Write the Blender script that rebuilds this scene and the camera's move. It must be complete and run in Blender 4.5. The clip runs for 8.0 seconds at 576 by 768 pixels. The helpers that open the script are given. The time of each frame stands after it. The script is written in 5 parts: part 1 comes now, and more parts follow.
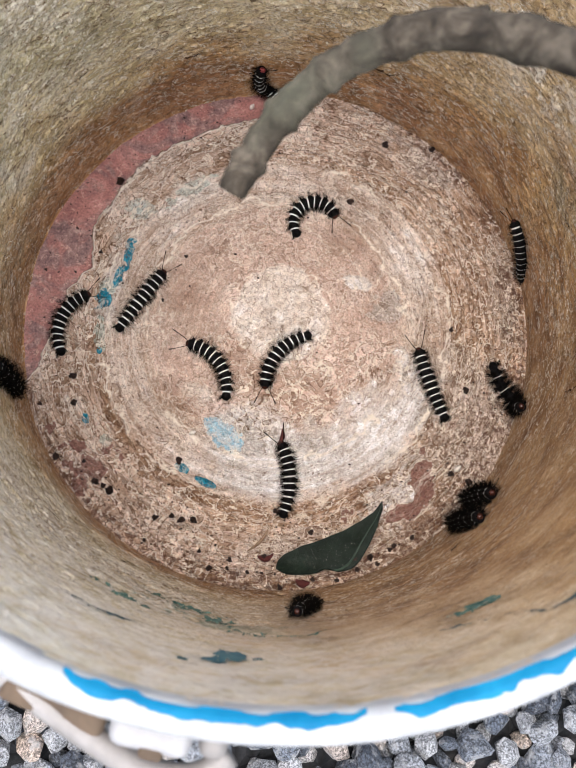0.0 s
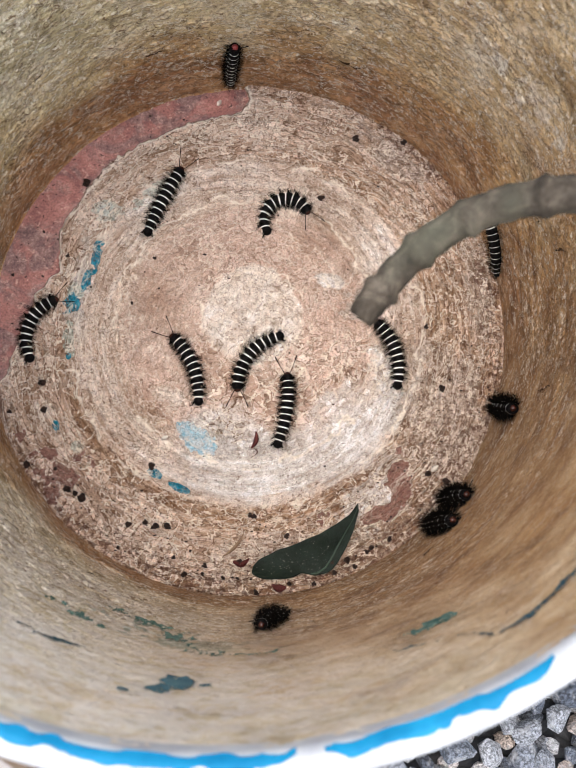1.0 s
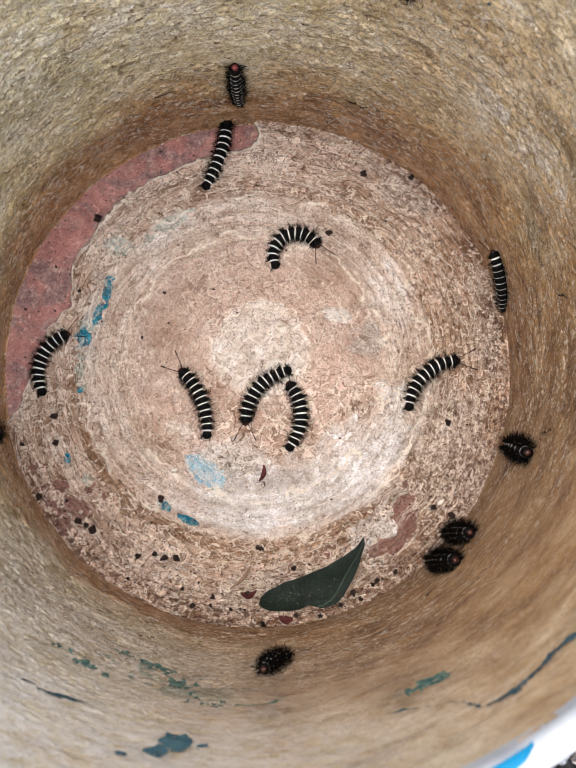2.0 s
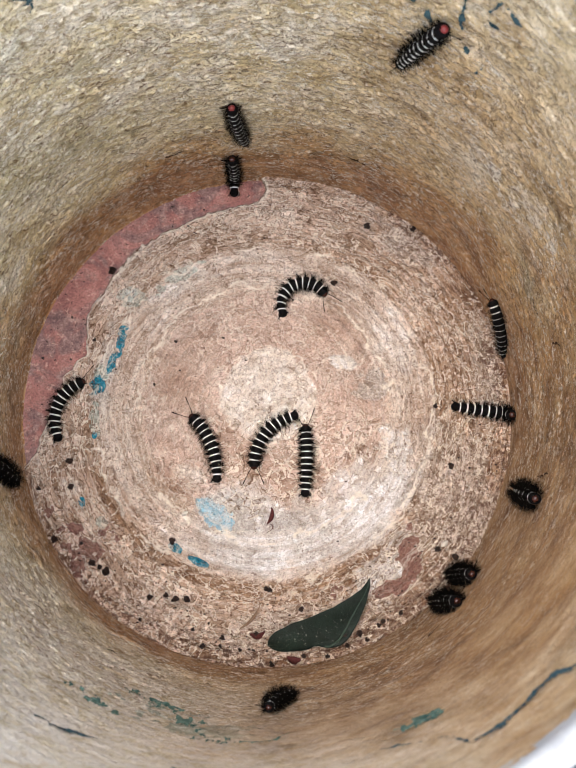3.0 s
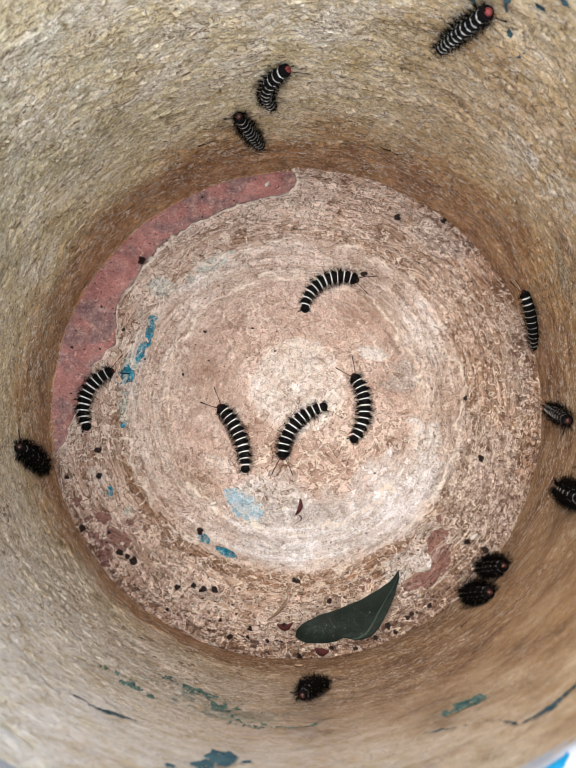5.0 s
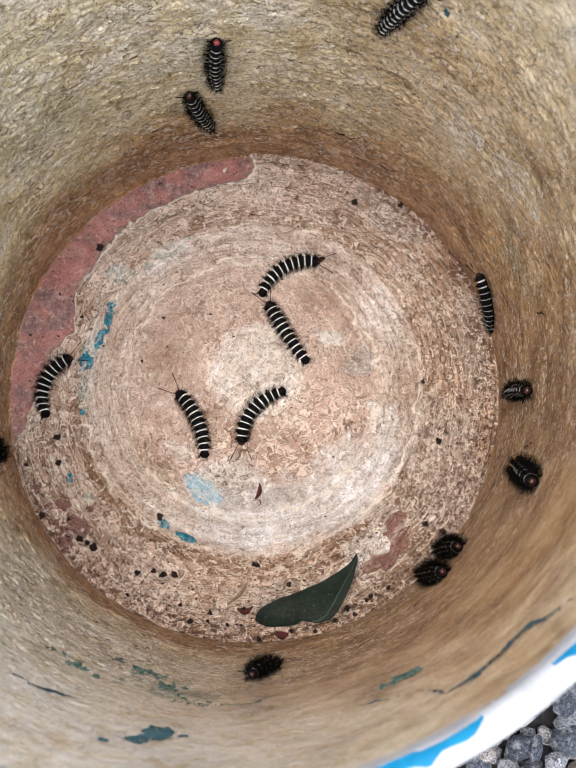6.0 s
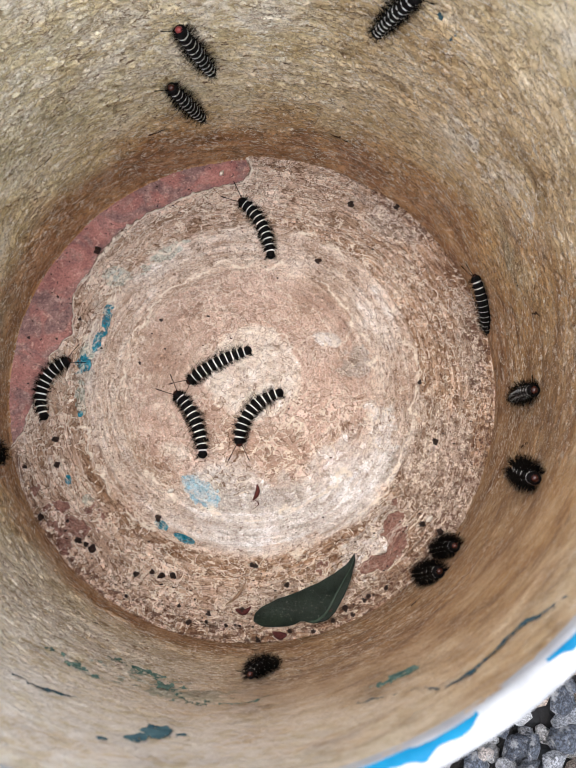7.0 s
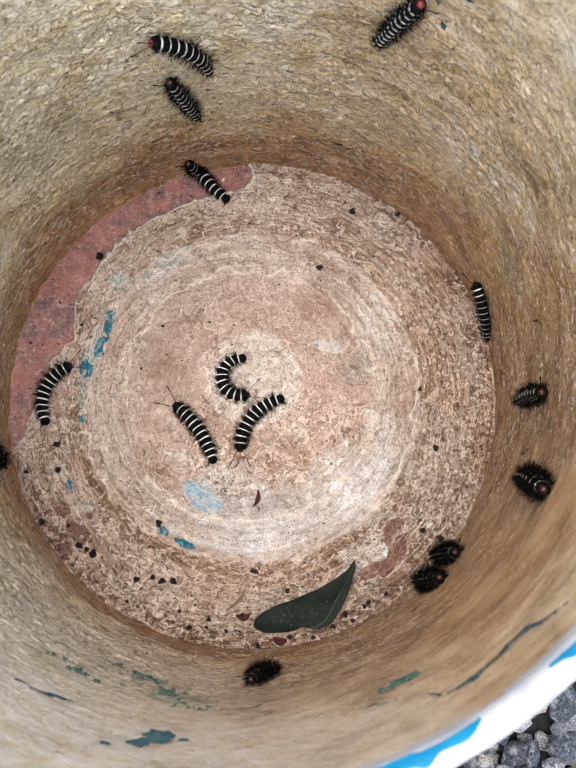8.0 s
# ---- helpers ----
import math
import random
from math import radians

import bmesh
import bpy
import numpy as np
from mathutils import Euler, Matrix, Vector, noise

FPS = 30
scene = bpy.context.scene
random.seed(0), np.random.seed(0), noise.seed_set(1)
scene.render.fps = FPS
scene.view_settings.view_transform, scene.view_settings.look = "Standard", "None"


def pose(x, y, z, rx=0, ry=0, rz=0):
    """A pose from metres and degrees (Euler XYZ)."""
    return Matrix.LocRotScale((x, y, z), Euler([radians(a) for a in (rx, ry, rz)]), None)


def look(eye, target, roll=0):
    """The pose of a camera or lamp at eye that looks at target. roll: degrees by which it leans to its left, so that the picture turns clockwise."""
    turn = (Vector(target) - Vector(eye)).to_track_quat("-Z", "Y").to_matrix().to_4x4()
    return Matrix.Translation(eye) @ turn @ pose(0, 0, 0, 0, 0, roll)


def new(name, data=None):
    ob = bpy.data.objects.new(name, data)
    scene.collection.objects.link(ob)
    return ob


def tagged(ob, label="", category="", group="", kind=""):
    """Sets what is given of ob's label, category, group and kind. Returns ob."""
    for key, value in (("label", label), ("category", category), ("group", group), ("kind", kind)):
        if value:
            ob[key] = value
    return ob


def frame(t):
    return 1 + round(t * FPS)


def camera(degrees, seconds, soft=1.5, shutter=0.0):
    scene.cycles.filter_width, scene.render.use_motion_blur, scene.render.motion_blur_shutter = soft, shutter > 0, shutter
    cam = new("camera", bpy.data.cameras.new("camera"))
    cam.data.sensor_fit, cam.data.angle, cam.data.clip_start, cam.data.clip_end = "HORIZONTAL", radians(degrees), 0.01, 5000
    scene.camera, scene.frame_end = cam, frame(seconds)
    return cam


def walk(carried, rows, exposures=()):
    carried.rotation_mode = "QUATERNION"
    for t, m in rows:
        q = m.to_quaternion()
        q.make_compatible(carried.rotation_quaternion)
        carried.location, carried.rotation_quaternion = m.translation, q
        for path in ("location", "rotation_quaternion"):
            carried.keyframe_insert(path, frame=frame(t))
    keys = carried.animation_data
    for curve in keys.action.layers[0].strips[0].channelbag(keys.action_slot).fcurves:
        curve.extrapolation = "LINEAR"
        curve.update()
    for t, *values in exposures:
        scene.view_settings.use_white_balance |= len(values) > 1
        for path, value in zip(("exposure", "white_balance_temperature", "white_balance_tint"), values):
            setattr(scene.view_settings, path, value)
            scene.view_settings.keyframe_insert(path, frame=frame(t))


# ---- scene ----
cam = camera(35.22, 8.0, soft=1.1, shutter=0.12)
cam.data.dof.use_dof, cam.data.dof.focus_distance, cam.data.dof.aperture_fstop = True, 0.455, 34.0
PATH = [
    (0.0, -0.0072, -0.0838, 0.4560, 7.04, -1.83, 0.99),
    (0.2, -0.0017, -0.0893, 0.4521, 7.11, -1.70, 0.59),
    (0.4, 0.0100, -0.0880, 0.4547, 6.57, -0.90, 0.25),
    (0.5, 0.0046, -0.0870, 0.4546, 6.72, -1.17, 0.08),
    (0.6, 0.0025, -0.0816, 0.4544, 6.25, -0.82, 0.08),
    (0.7, -0.0044, -0.0802, 0.4493, 6.27, -0.95, 0.09),
    (0.9, 0.0084, -0.0790, 0.4464, 6.32, -0.86, -0.05),
    (1.0, 0.0103, -0.0738, 0.4501, 6.02, -1.19, -0.22),
    (1.1, 0.0210, -0.0718, 0.4515, 5.88, -0.59, -0.26),
    (1.2, 0.0184, -0.0682, 0.4517, 5.60, -1.04, -0.32),
    (1.5, 0.0142, -0.0609, 0.4558, 5.61, -0.63, -0.08),
    (1.7, 0.0156, -0.0575, 0.4565, 5.44, -0.28, 0.01),
    (2.8, 0.0189, -0.0510, 0.4695, 7.33, 1.02, 0.08),
    (3.0, 0.0231, -0.0529, 0.4733, 8.09, 1.32, -0.11),
    (3.5, 0.0260, -0.0491, 0.4762, 8.61, 2.05, -0.16),
    (4.0, 0.0162, -0.0514, 0.4749, 8.85, 2.54, 0.37),
    (4.2, 0.0051, -0.0528, 0.4700, 8.37, 1.88, 0.53),
    (5.3, 0.0194, -0.0618, 0.4720, 8.34, 1.92, 0.34),
    (5.5, 0.0237, -0.0632, 0.4725, 8.34, 1.60, 0.20),
    (6.0, 0.0296, -0.0649, 0.4713, 8.03, 1.35, -0.23),
    (6.5, 0.0301, -0.0651, 0.4730, 8.04, 1.27, -0.41),
    (7.0, 0.0303, -0.0656, 0.4734, 8.16, 1.29, -0.47),
    (7.5, 0.0289, -0.0660, 0.4731, 8.32, 1.30, -0.37),
    (8.0, 0.0289, -0.0657, 0.4748, 8.54, 1.15, -0.26),
]
# a phone held over the bucket: seconds, place, turn
walk(cam, [(t, pose(x, y, z, rx, ry, rz)) for t, x, y, z, rx, ry, rz in PATH],
     exposures=[(0.0, 1.52), (1.5, 1.52), (3.0, 1.56), (4.0, 1.62), (5.5, 1.53), (8.0, 1.51)])

# ---- world and light: an overcast sky ----
world = bpy.data.worlds.new("overcast_sky")
world.use_nodes = True
scene.world = world
_nt = world.node_tree
_sky = _nt.nodes.new("ShaderNodeTexSky")
_sky.sky_type, _sky.sun_disc = "NISHITA", False
_sky.sun_elevation, _sky.sun_rotation = radians(75), radians(-45)
_sky.dust_density, _sky.ozone_density = 4.0, 0.6
_bg = _nt.nodes["Background"]
_bg.inputs["Strength"].default_value = 0.15
_nt.links.new(_sky.outputs["Color"], _bg.inputs["Color"])
sun = new("sun", bpy.data.lights.new("sun", "SUN"))
sun.data.energy, sun.data.angle, sun.data.color = 1.95, radians(90), (1.0, 0.955, 0.90)
sun.matrix_world = look((0.42, -1.0, 2.0), (0, 0, 0))

# ---- sizes ----
R, TOP = 0.130, 0.268        # inner radius of the bucket at its floor, height of its rim
FIL = 0.0012                  # rounding between floor and wall


def wall_r(z):
    return R - 0.010 * z


# ---- small mesh tools ----
_rng = np.random.RandomState(7)
_LAT = _rng.rand(256, 256)


def vnoise(x, y, seed=0):
    """Smooth value noise of two arrays, 0 to 1."""
    x, y = np.asarray(x, float) + 37.3 * seed, np.asarray(y, float) + 91.7 * seed
    xi, yi = np.floor(x).astype(int), np.floor(y).astype(int)
    fx, fy = x - xi, y - yi
    fx, fy = fx * fx * (3 - 2 * fx), fy * fy * (3 - 2 * fy)
    a, b = _LAT[xi % 256, yi % 256], _LAT[(xi + 1) % 256, yi % 256]
    c, d = _LAT[xi % 256, (yi + 1) % 256], _LAT[(xi + 1) % 256, (yi + 1) % 256]
    return (a * (1 - fx) + b * fx) * (1 - fy) + (c * (1 - fx) + d * fx) * fy


def fbm(x, y, seed=0, octaves=4, gain=0.5):
    total, amp, norm = 0.0, 1.0, 0.0
    for i in range(octaves):
        total = total + amp * vnoise(x * 2 ** i, y * 2 ** i, seed + 3 * i)
        norm += amp
        amp *= gain
    return total / norm


def pfbm(u, v, n, seed=0, octaves=5, gain=0.6):
    """Noise that closes on itself over u from 0 to 1, with n cells round; v counts cells the other way."""
    total, amp, norm = 0.0, 1.0, 0.0
    u = np.asarray(u, float) % 1.0
    for i in range(octaves):
        m = n * 2 ** i
        x, y = u * m, np.asarray(v, float) * 2 ** i + 17.7 * (seed + 3 * i)
        xi, yi = np.floor(x).astype(int), np.floor(y).astype(int)
        fx, fy = x - xi, y - yi
        fx, fy = fx * fx * (3 - 2 * fx), fy * fy * (3 - 2 * fy)
        x0, x1, k = xi % m, (xi + 1) % m, 41 * (seed + i)
        a, b = _LAT[(x0 + k) % 256, yi % 256], _LAT[(x1 + k) % 256, yi % 256]
        c, d = _LAT[(x0 + k) % 256, (yi + 1) % 256], _LAT[(x1 + k) % 256, (yi + 1) % 256]
        total = total + amp * ((a * (1 - fx) + b * fx) * (1 - fy) + (c * (1 - fx) + d * fx) * fy)
        norm += amp
        amp *= gain
    return total / norm


def tiers(field, n, seed=0):
    """Breaks a field into layers of peeling paint: height, tone of the layer, its bright upper edge, the shade line in
    the gap below it.
    """
    q = field * n
    k = np.floor(q)
    f = q - k
    tone = _LAT[(k.astype(int) * 37 + 11 * seed) % 256, (k.astype(int) * 91 + 5) % 256]
    return (k + step(0.0, 0.16, f)) / n, tone, 1 - step(0.05, 0.20, f), step(0.84, 0.97, f)


def step(a, b, v):
    q = np.clip((v - a) / (b - a), 0, 1)
    return q * q * (3 - 2 * q)


def mesh_of(name, verts, faces, material, smooth=True):
    me = bpy.data.meshes.new(name)
    me.from_pydata([tuple(v) for v in verts], [], [tuple(f) for f in faces])
    me.materials.append(material)
    me.polygons.foreach_set("use_smooth", [smooth] * len(me.polygons))
    me.update()
    return me


def bm_mesh(name, bm, material, smooth=True):
    me = bpy.data.meshes.new(name)
    bm.to_mesh(me)
    bm.free()
    me.materials.append(material)
    me.polygons.foreach_set("use_smooth", [smooth] * len(me.polygons))
    return me


def attach(name, me, parent=None, label="", m=None):
    """Links a mesh as one object, under a thing or a part."""
    ob = new(name, me)
    if parent is not None:
        ob.parent = parent
    if m is not None:
        ob.matrix_basis = m
    if label:
        ob["label"] = label
    return ob


def grid_faces(nu, nv, closed):
    f = []
    for i in range(nu if closed else nu - 1):
        for j in range(nv - 1):
            a, b = i * nv + j, ((i + 1) % nu) * nv + j
            f.append((a, b, b + 1, a + 1))
    return f


def sheet_of(name, V, F, material):
    """A large smooth mesh of quads from arrays."""
    V, F = np.asarray(V, np.float32), np.asarray(F, np.int32)
    me = bpy.data.meshes.new(name)
    me.vertices.add(len(V))
    me.vertices.foreach_set("co", V.ravel())
    me.loops.add(F.size)
    me.loops.foreach_set("vertex_index", F.ravel())
    me.polygons.add(len(F))
    me.polygons.foreach_set("loop_start", np.arange(0, F.size, 4, dtype=np.int32))
    me.polygons.foreach_set("use_smooth", np.ones(len(F), dtype=bool))
    me.materials.append(material)
    me.update(calc_edges=True)
    return me


def mask(me, name, values):
    at = me.attributes.new(name, "FLOAT", "POINT")
    at.data.foreach_set("value", np.asarray(values, dtype=np.float32))


def tube(points, radii, sides=8, cap=True):
    """Verts and faces of a round tube along points."""
    pts = [Vector(p) for p in points]
    verts, faces = [], []
    up = Vector((0.13, 0.21, 1.0))
    for i, p in enumerate(pts):
        d = (pts[min(i + 1, len(pts) - 1)] - pts[max(i - 1, 0)]).normalized()
        s = d.cross(up).normalized()
        n = s.cross(d)
        for k in range(sides):
            a = 2 * math.pi * k / sides
            verts.append(p + (s * math.cos(a) + n * math.sin(a)) * radii[i])
    for i in range(len(pts) - 1):
        for k in range(sides):
            a, b = i * sides + k, i * sides + (k + 1) % sides
            faces.append((a, b, b + sides, a + sides))
    if cap:
        faces.append(tuple(range(sides - 1, -1, -1)))
        last = (len(pts) - 1) * sides
        faces.append(tuple(range(last, last + sides)))
    return verts, faces


def smooth_line(points, n):
    """A Catmull-Rom curve through points, sampled n times between two of them."""
    p = [Vector(q) for q in points]
    p = [2 * p[0] - p[1]] + p + [2 * p[-1] - p[-2]]
    out = []
    for i in range(1, len(p) - 2):
        for k in range(n):
            t = k / n
            a, b, c, d = p[i - 1:i + 3]
            out.append(0.5 * (2 * b + (c - a) * t + (2 * a - 5 * b + 4 * c - d) * t * t + (3 * b - a - 3 * c + d) * t ** 3))
    return out + [p[-2]]


# ---- materials ----
class Nodes:
    """A short way to write node materials."""

    def __init__(self, name, rough=0.8, metal=0.0, spec=0.5):
        self.mat = bpy.data.materials.new(name)
        self.mat.use_nodes = True
        self.t = self.mat.node_tree
        self.bsdf = self.t.nodes["Principled BSDF"]
        self.bsdf.inputs["Roughness"].default_value = rough
        self.bsdf.inputs["Metallic"].default_value = metal
        self.bsdf.inputs["Specular IOR Level"].default_value = spec
        self.coord = self.t.nodes.new("ShaderNodeTexCoord").outputs["Object"]

    def link(self, a, b):
        self.t.links.new(a, b)

    def scaled(self, sx, sy, sz):
        n = self.t.nodes.new("ShaderNodeMapping")
        n.inputs["Scale"].default_value = (sx, sy, sz)
        self.link(self.coord, n.inputs["Vector"])
        return n.outputs["Vector"]

    def noise(self, scale, detail=4.0, rough=0.6, vec=None, distort=0.0):
        n = self.t.nodes.new("ShaderNodeTexNoise")
        n.inputs["Scale"].default_value = scale
        n.inputs["Detail"].default_value = detail
        n.inputs["Roughness"].default_value = rough
        n.inputs["Distortion"].default_value = distort
        self.link(vec if vec is not None else self.coord, n.inputs["Vector"])
        return n.outputs["Fac"]

    def voronoi(self, scale, feature="F1", vec=None, out="Distance"):
        n = self.t.nodes.new("ShaderNodeTexVoronoi")
        n.feature = feature
        n.inputs["Scale"].default_value = scale
        self.link(vec if vec is not None else self.coord, n.inputs["Vector"])
        return n.outputs[out]

    def ramp(self, fac, stops, linear=True):
        n = self.t.nodes.new("ShaderNodeValToRGB")
        e = n.color_ramp.elements
        while len(e) < len(stops):
            e.new(0.5)
        for el, (p, c) in zip(e, stops):
            el.position = p
            el.color = (*c, 1) if isinstance(c, tuple) else (c, c, c, 1)
        self.link(fac, n.inputs["Fac"])
        return n.outputs["Color"]

    def attr(self, name):
        n = self.t.nodes.new("ShaderNodeAttribute")
        n.attribute_name = name
        return n.outputs["Fac"]

    def vector(self, name, sx, sy, sz):
        n = self.t.nodes.new("ShaderNodeAttribute")
        n.attribute_name = name
        m = self.t.nodes.new("ShaderNodeMapping")
        m.inputs["Scale"].default_value = (sx, sy, sz)
        self.link(n.outputs["Vector"], m.inputs["Vector"])
        return m.outputs["Vector"]

    def random(self):
        return self.t.nodes.new("ShaderNodeObjectInfo").outputs["Random"]

    def island(self):
        return self.t.nodes.new("ShaderNodeNewGeometry").outputs["Random Per Island"]

    def mix(self, fac, a, b, mode="MIX"):
        n = self.t.nodes.new("ShaderNodeMix")
        n.data_type, n.blend_type = "RGBA", mode
        for v, s in ((fac, n.inputs[0]), (a, n.inputs[6]), (b, n.inputs[7])):
            if isinstance(v, tuple):
                s.default_value = (*v, 1)
            elif isinstance(v, (int, float)):
                s.default_value = v
            else:
                self.link(v, s)
        return n.outputs[2]

    def math(self, op, a, b=0.0):
        n = self.t.nodes.new("ShaderNodeMath")
        n.operation = op
        n.use_clamp = op in ("ADD", "MULTIPLY", "SUBTRACT")
        for v, s in ((a, n.inputs[0]), (b, n.inputs[1])):
            if isinstance(v, (int, float)):
                s.default_value = v
            else:
                self.link(v, s)
        return n.outputs[0]

    def raw(self, op, a, b=0.0):
        n = self.t.nodes.new("ShaderNodeMath")
        n.operation = op
        for v, s in ((a, n.inputs[0]), (b, n.inputs[1])):
            if isinstance(v, (int, float)):
                s.default_value = v
            else:
                self.link(v, s)
        return n.outputs[0]

    def ragged(self, amount, grain, wild=0.9):
        """A mask with torn, hard edges."""
        v = self.raw("ADD", amount, self.raw("MULTIPLY", self.raw("SUBTRACT", grain, 0.5), wild))
        return self.ramp(v, [(0.44, 0.0), (0.56, 1.0)])

    def peel(self, field, n, seed=0):
        """Breaks a field into layers of peeling paint: tone of the layer, its bright upper edge, the shade line in the
        gap below it.
        """
        q = self.raw("MULTIPLY", field, n)
        w = self.t.nodes.new("ShaderNodeTexWhiteNoise")
        w.noise_dimensions = "1D"
        self.link(self.raw("ADD", self.raw("FLOOR", q), seed), w.inputs["W"])
        f = self.raw("FRACT", q)
        lip = self.ramp(f, [(0.0, 0.7), (0.03, 1.0), (0.12, 0.9), (0.19, 0.0)])
        gap = self.ramp(f, [(0.80, 0.0), (0.90, 0.9), (0.97, 1.0), (1.0, 0.7)])
        return w.outputs["Value"], lip, gap

    def finish(self, colour, bump=None, strength=0.3, distance=0.0005, rough=None):
        if isinstance(colour, tuple):
            self.bsdf.inputs["Base Color"].default_value = (*colour, 1)
        else:
            self.link(colour, self.bsdf.inputs["Base Color"])
        if bump is not None:
            n = self.t.nodes.new("ShaderNodeBump")
            n.inputs["Strength"].default_value, n.inputs["Distance"].default_value = strength, distance
            self.link(bump, n.inputs["Height"])
            self.link(n.outputs["Normal"], self.bsdf.inputs["Normal"])
        if rough is not None:
            self.link(rough, self.bsdf.inputs["Roughness"])
        return self.mat


def crust_material():
    n = Nodes("dried_paint_crust", 0.9, spec=0.10)
    grain = n.noise(1500, 3, 0.6)
    sand = n.noise(800, 4, 0.65, distort=0.2)
    blotch = n.noise(55, 7, 0.7, distort=0.2)
    mottle = n.noise(330, 6, 0.70, distort=0.25)
    streak = n.noise(1.0, 7, 0.68, n.vector("polar", 520, 170, 170), 0.3)       # drawn out along the rings
    crisp = n.attr("crisp")
    base = n.ramp(blotch, [(0.34, (0.53, 0.385, 0.300)), (0.48, (0.62, 0.480, 0.390)), (0.62, (0.70, 0.575, 0.485))])
    base = n.mix(n.attr("rose"), base, n.ramp(blotch, [(0.35, (0.55, 0.395, 0.325)), (0.65, (0.66, 0.515, 0.445))]))
    base = n.mix(n.attr("rust"), base, n.ramp(streak, [(0.34, (0.22, 0.118, 0.062)), (0.48, (0.42, 0.275, 0.180)), (0.62, (0.57, 0.425, 0.320))]))
    base = n.mix(n.attr("pale"), base, n.ramp(n.noise(160, 6, 0.7), [(0.34, (0.60, 0.49, 0.41)), (0.48, (0.74, 0.655, 0.59)), (0.62, (0.81, 0.76, 0.72))]))
    base = n.mix(n.attr("white"), base, n.ramp(n.mix(0.5, streak, n.noise(220, 6, 0.75)), [(0.36, (0.54, 0.49, 0.46)), (0.47, (0.74, 0.715, 0.70)), (0.60, (0.84, 0.83, 0.835))]))
    base = n.mix(n.attr("grey"), base, n.ramp(mottle, [(0.35, (0.30, 0.275, 0.25)), (0.65, (0.58, 0.55, 0.52))]))
    base = n.mix(1.0, base, n.ramp(n.attr("tone"), [(0.0, (0.58, 0.50, 0.44)), (0.5, 1.0), (1.0, (1.26, 1.31, 1.37))]), "MULTIPLY")
    calm, busy = n.attr("calm"), n.attr("busy")
    fray = n.raw("MULTIPLY", n.raw("SUBTRACT", n.noise(900, 3, 0.6), 0.5), 0.10)
    plates = n.mix(n.attr("far"), n.noise(85, 2, 0.5, distort=0.4), n.noise(1.0, 2, 0.5, n.vector("polar", 170, 62, 62), 0.4))
    tone1, lip1, gap1 = n.peel(n.raw("ADD", plates, fray), 6.0, 3)
    tone2, lip2, gap2 = n.peel(n.raw("ADD", n.noise(190, 2, 0.5, distort=0.5), fray), 3.6, 11)
    tone3, lip3, gap3 = n.peel(n.raw("ADD", n.noise(400, 2, 0.5, distort=0.4), fray), 2.6, 23)
    for tone, much in ((tone1, calm), (tone2, n.math("ADD", n.math("MULTIPLY", busy, 0.6), 0.25)), (tone3, n.math("MULTIPLY", calm, 0.6))):
        base = n.mix(much, base, n.mix(1.0, base, n.ramp(tone, [(0.0, (0.74, 0.67, 0.61)), (0.45, 1.0), (1.0, (1.22, 1.25, 1.29))]), "MULTIPLY"))
    rag = n.noise(260, 6, 0.72, distort=0.4)
    base = n.mix(n.ragged(n.attr("mauve"), rag, 0.3), base, n.ramp(mottle, [(0.35, (0.21, 0.105, 0.088)), (0.65, (0.38, 0.215, 0.178))]))
    base = n.mix(n.ragged(n.attr("sky"), rag), base, n.ramp(mottle, [(0.36, (0.70, 0.72, 0.74)), (0.5, (0.50, 0.63, 0.70)), (0.62, (0.30, 0.53, 0.66))]))
    base = n.mix(n.math("MULTIPLY", n.ragged(n.attr("teal"), streak, 2.2), 0.6), base, n.ramp(mottle, [(0.34, (0.16, 0.27, 0.26)), (0.46, (0.40, 0.50, 0.45)), (0.60, (0.62, 0.66, 0.60))]))
    base = n.mix(n.ragged(n.attr("blue"), rag), base, n.ramp(mottle, [(0.36, (0.010, 0.11, 0.17)), (0.5, (0.02, 0.23, 0.34)), (0.64, (0.16, 0.42, 0.50))]))
    base = n.mix(1.0, base, n.ramp(mottle, [(0.34, 0.80), (0.42, 1.0), (0.60, 1.0), (0.68, 1.10)]), "MULTIPLY")
    base = n.mix(crisp, base, n.mix(1.0, base, n.ramp(streak, [(0.35, 0.66), (0.45, 0.97), (0.56, 1.02), (0.65, 1.14)]), "MULTIPLY"))
    base = n.mix(1.0, base, n.ramp(sand, [(0.33, 0.55), (0.39, 0.97), (0.59, 1.0), (0.64, 1.30)]), "MULTIPLY")
    base = n.mix(1.0, base, n.ramp(grain, [(0.34, 0.66), (0.43, 0.98), (0.57, 1.02), (0.65, 1.24)]), "MULTIPLY")
    # flake relief put into colour: shade in the gaps, cream on broken edges
    dark, cream = (0.16, 0.085, 0.048), (0.86, 0.78, 0.68)
    gate = n.noise(60, 4, 0.6)
    here, there = n.ramp(gate, [(0.44, 0.10), (0.56, 1.0)]), n.ramp(gate, [(0.44, 1.0), (0.56, 0.15)])
    for line, where, much, hue in ((gap1, there, 0.95, dark), (gap2, here, 0.75, dark), (gap3, there, 0.5, dark), (lip1, here, 1.0, cream), (lip2, there, 0.9, cream), (lip3, here, 0.7, cream)):
        base = n.mix(n.math("MULTIPLY", line, n.math("MULTIPLY", n.math("MULTIPLY", where, calm), much)), base, hue)
    base = n.mix(n.math("MULTIPLY", n.attr("crack"), n.ramp(sand, [(0.40, 0.95), (0.60, 0.45)])), base, dark)
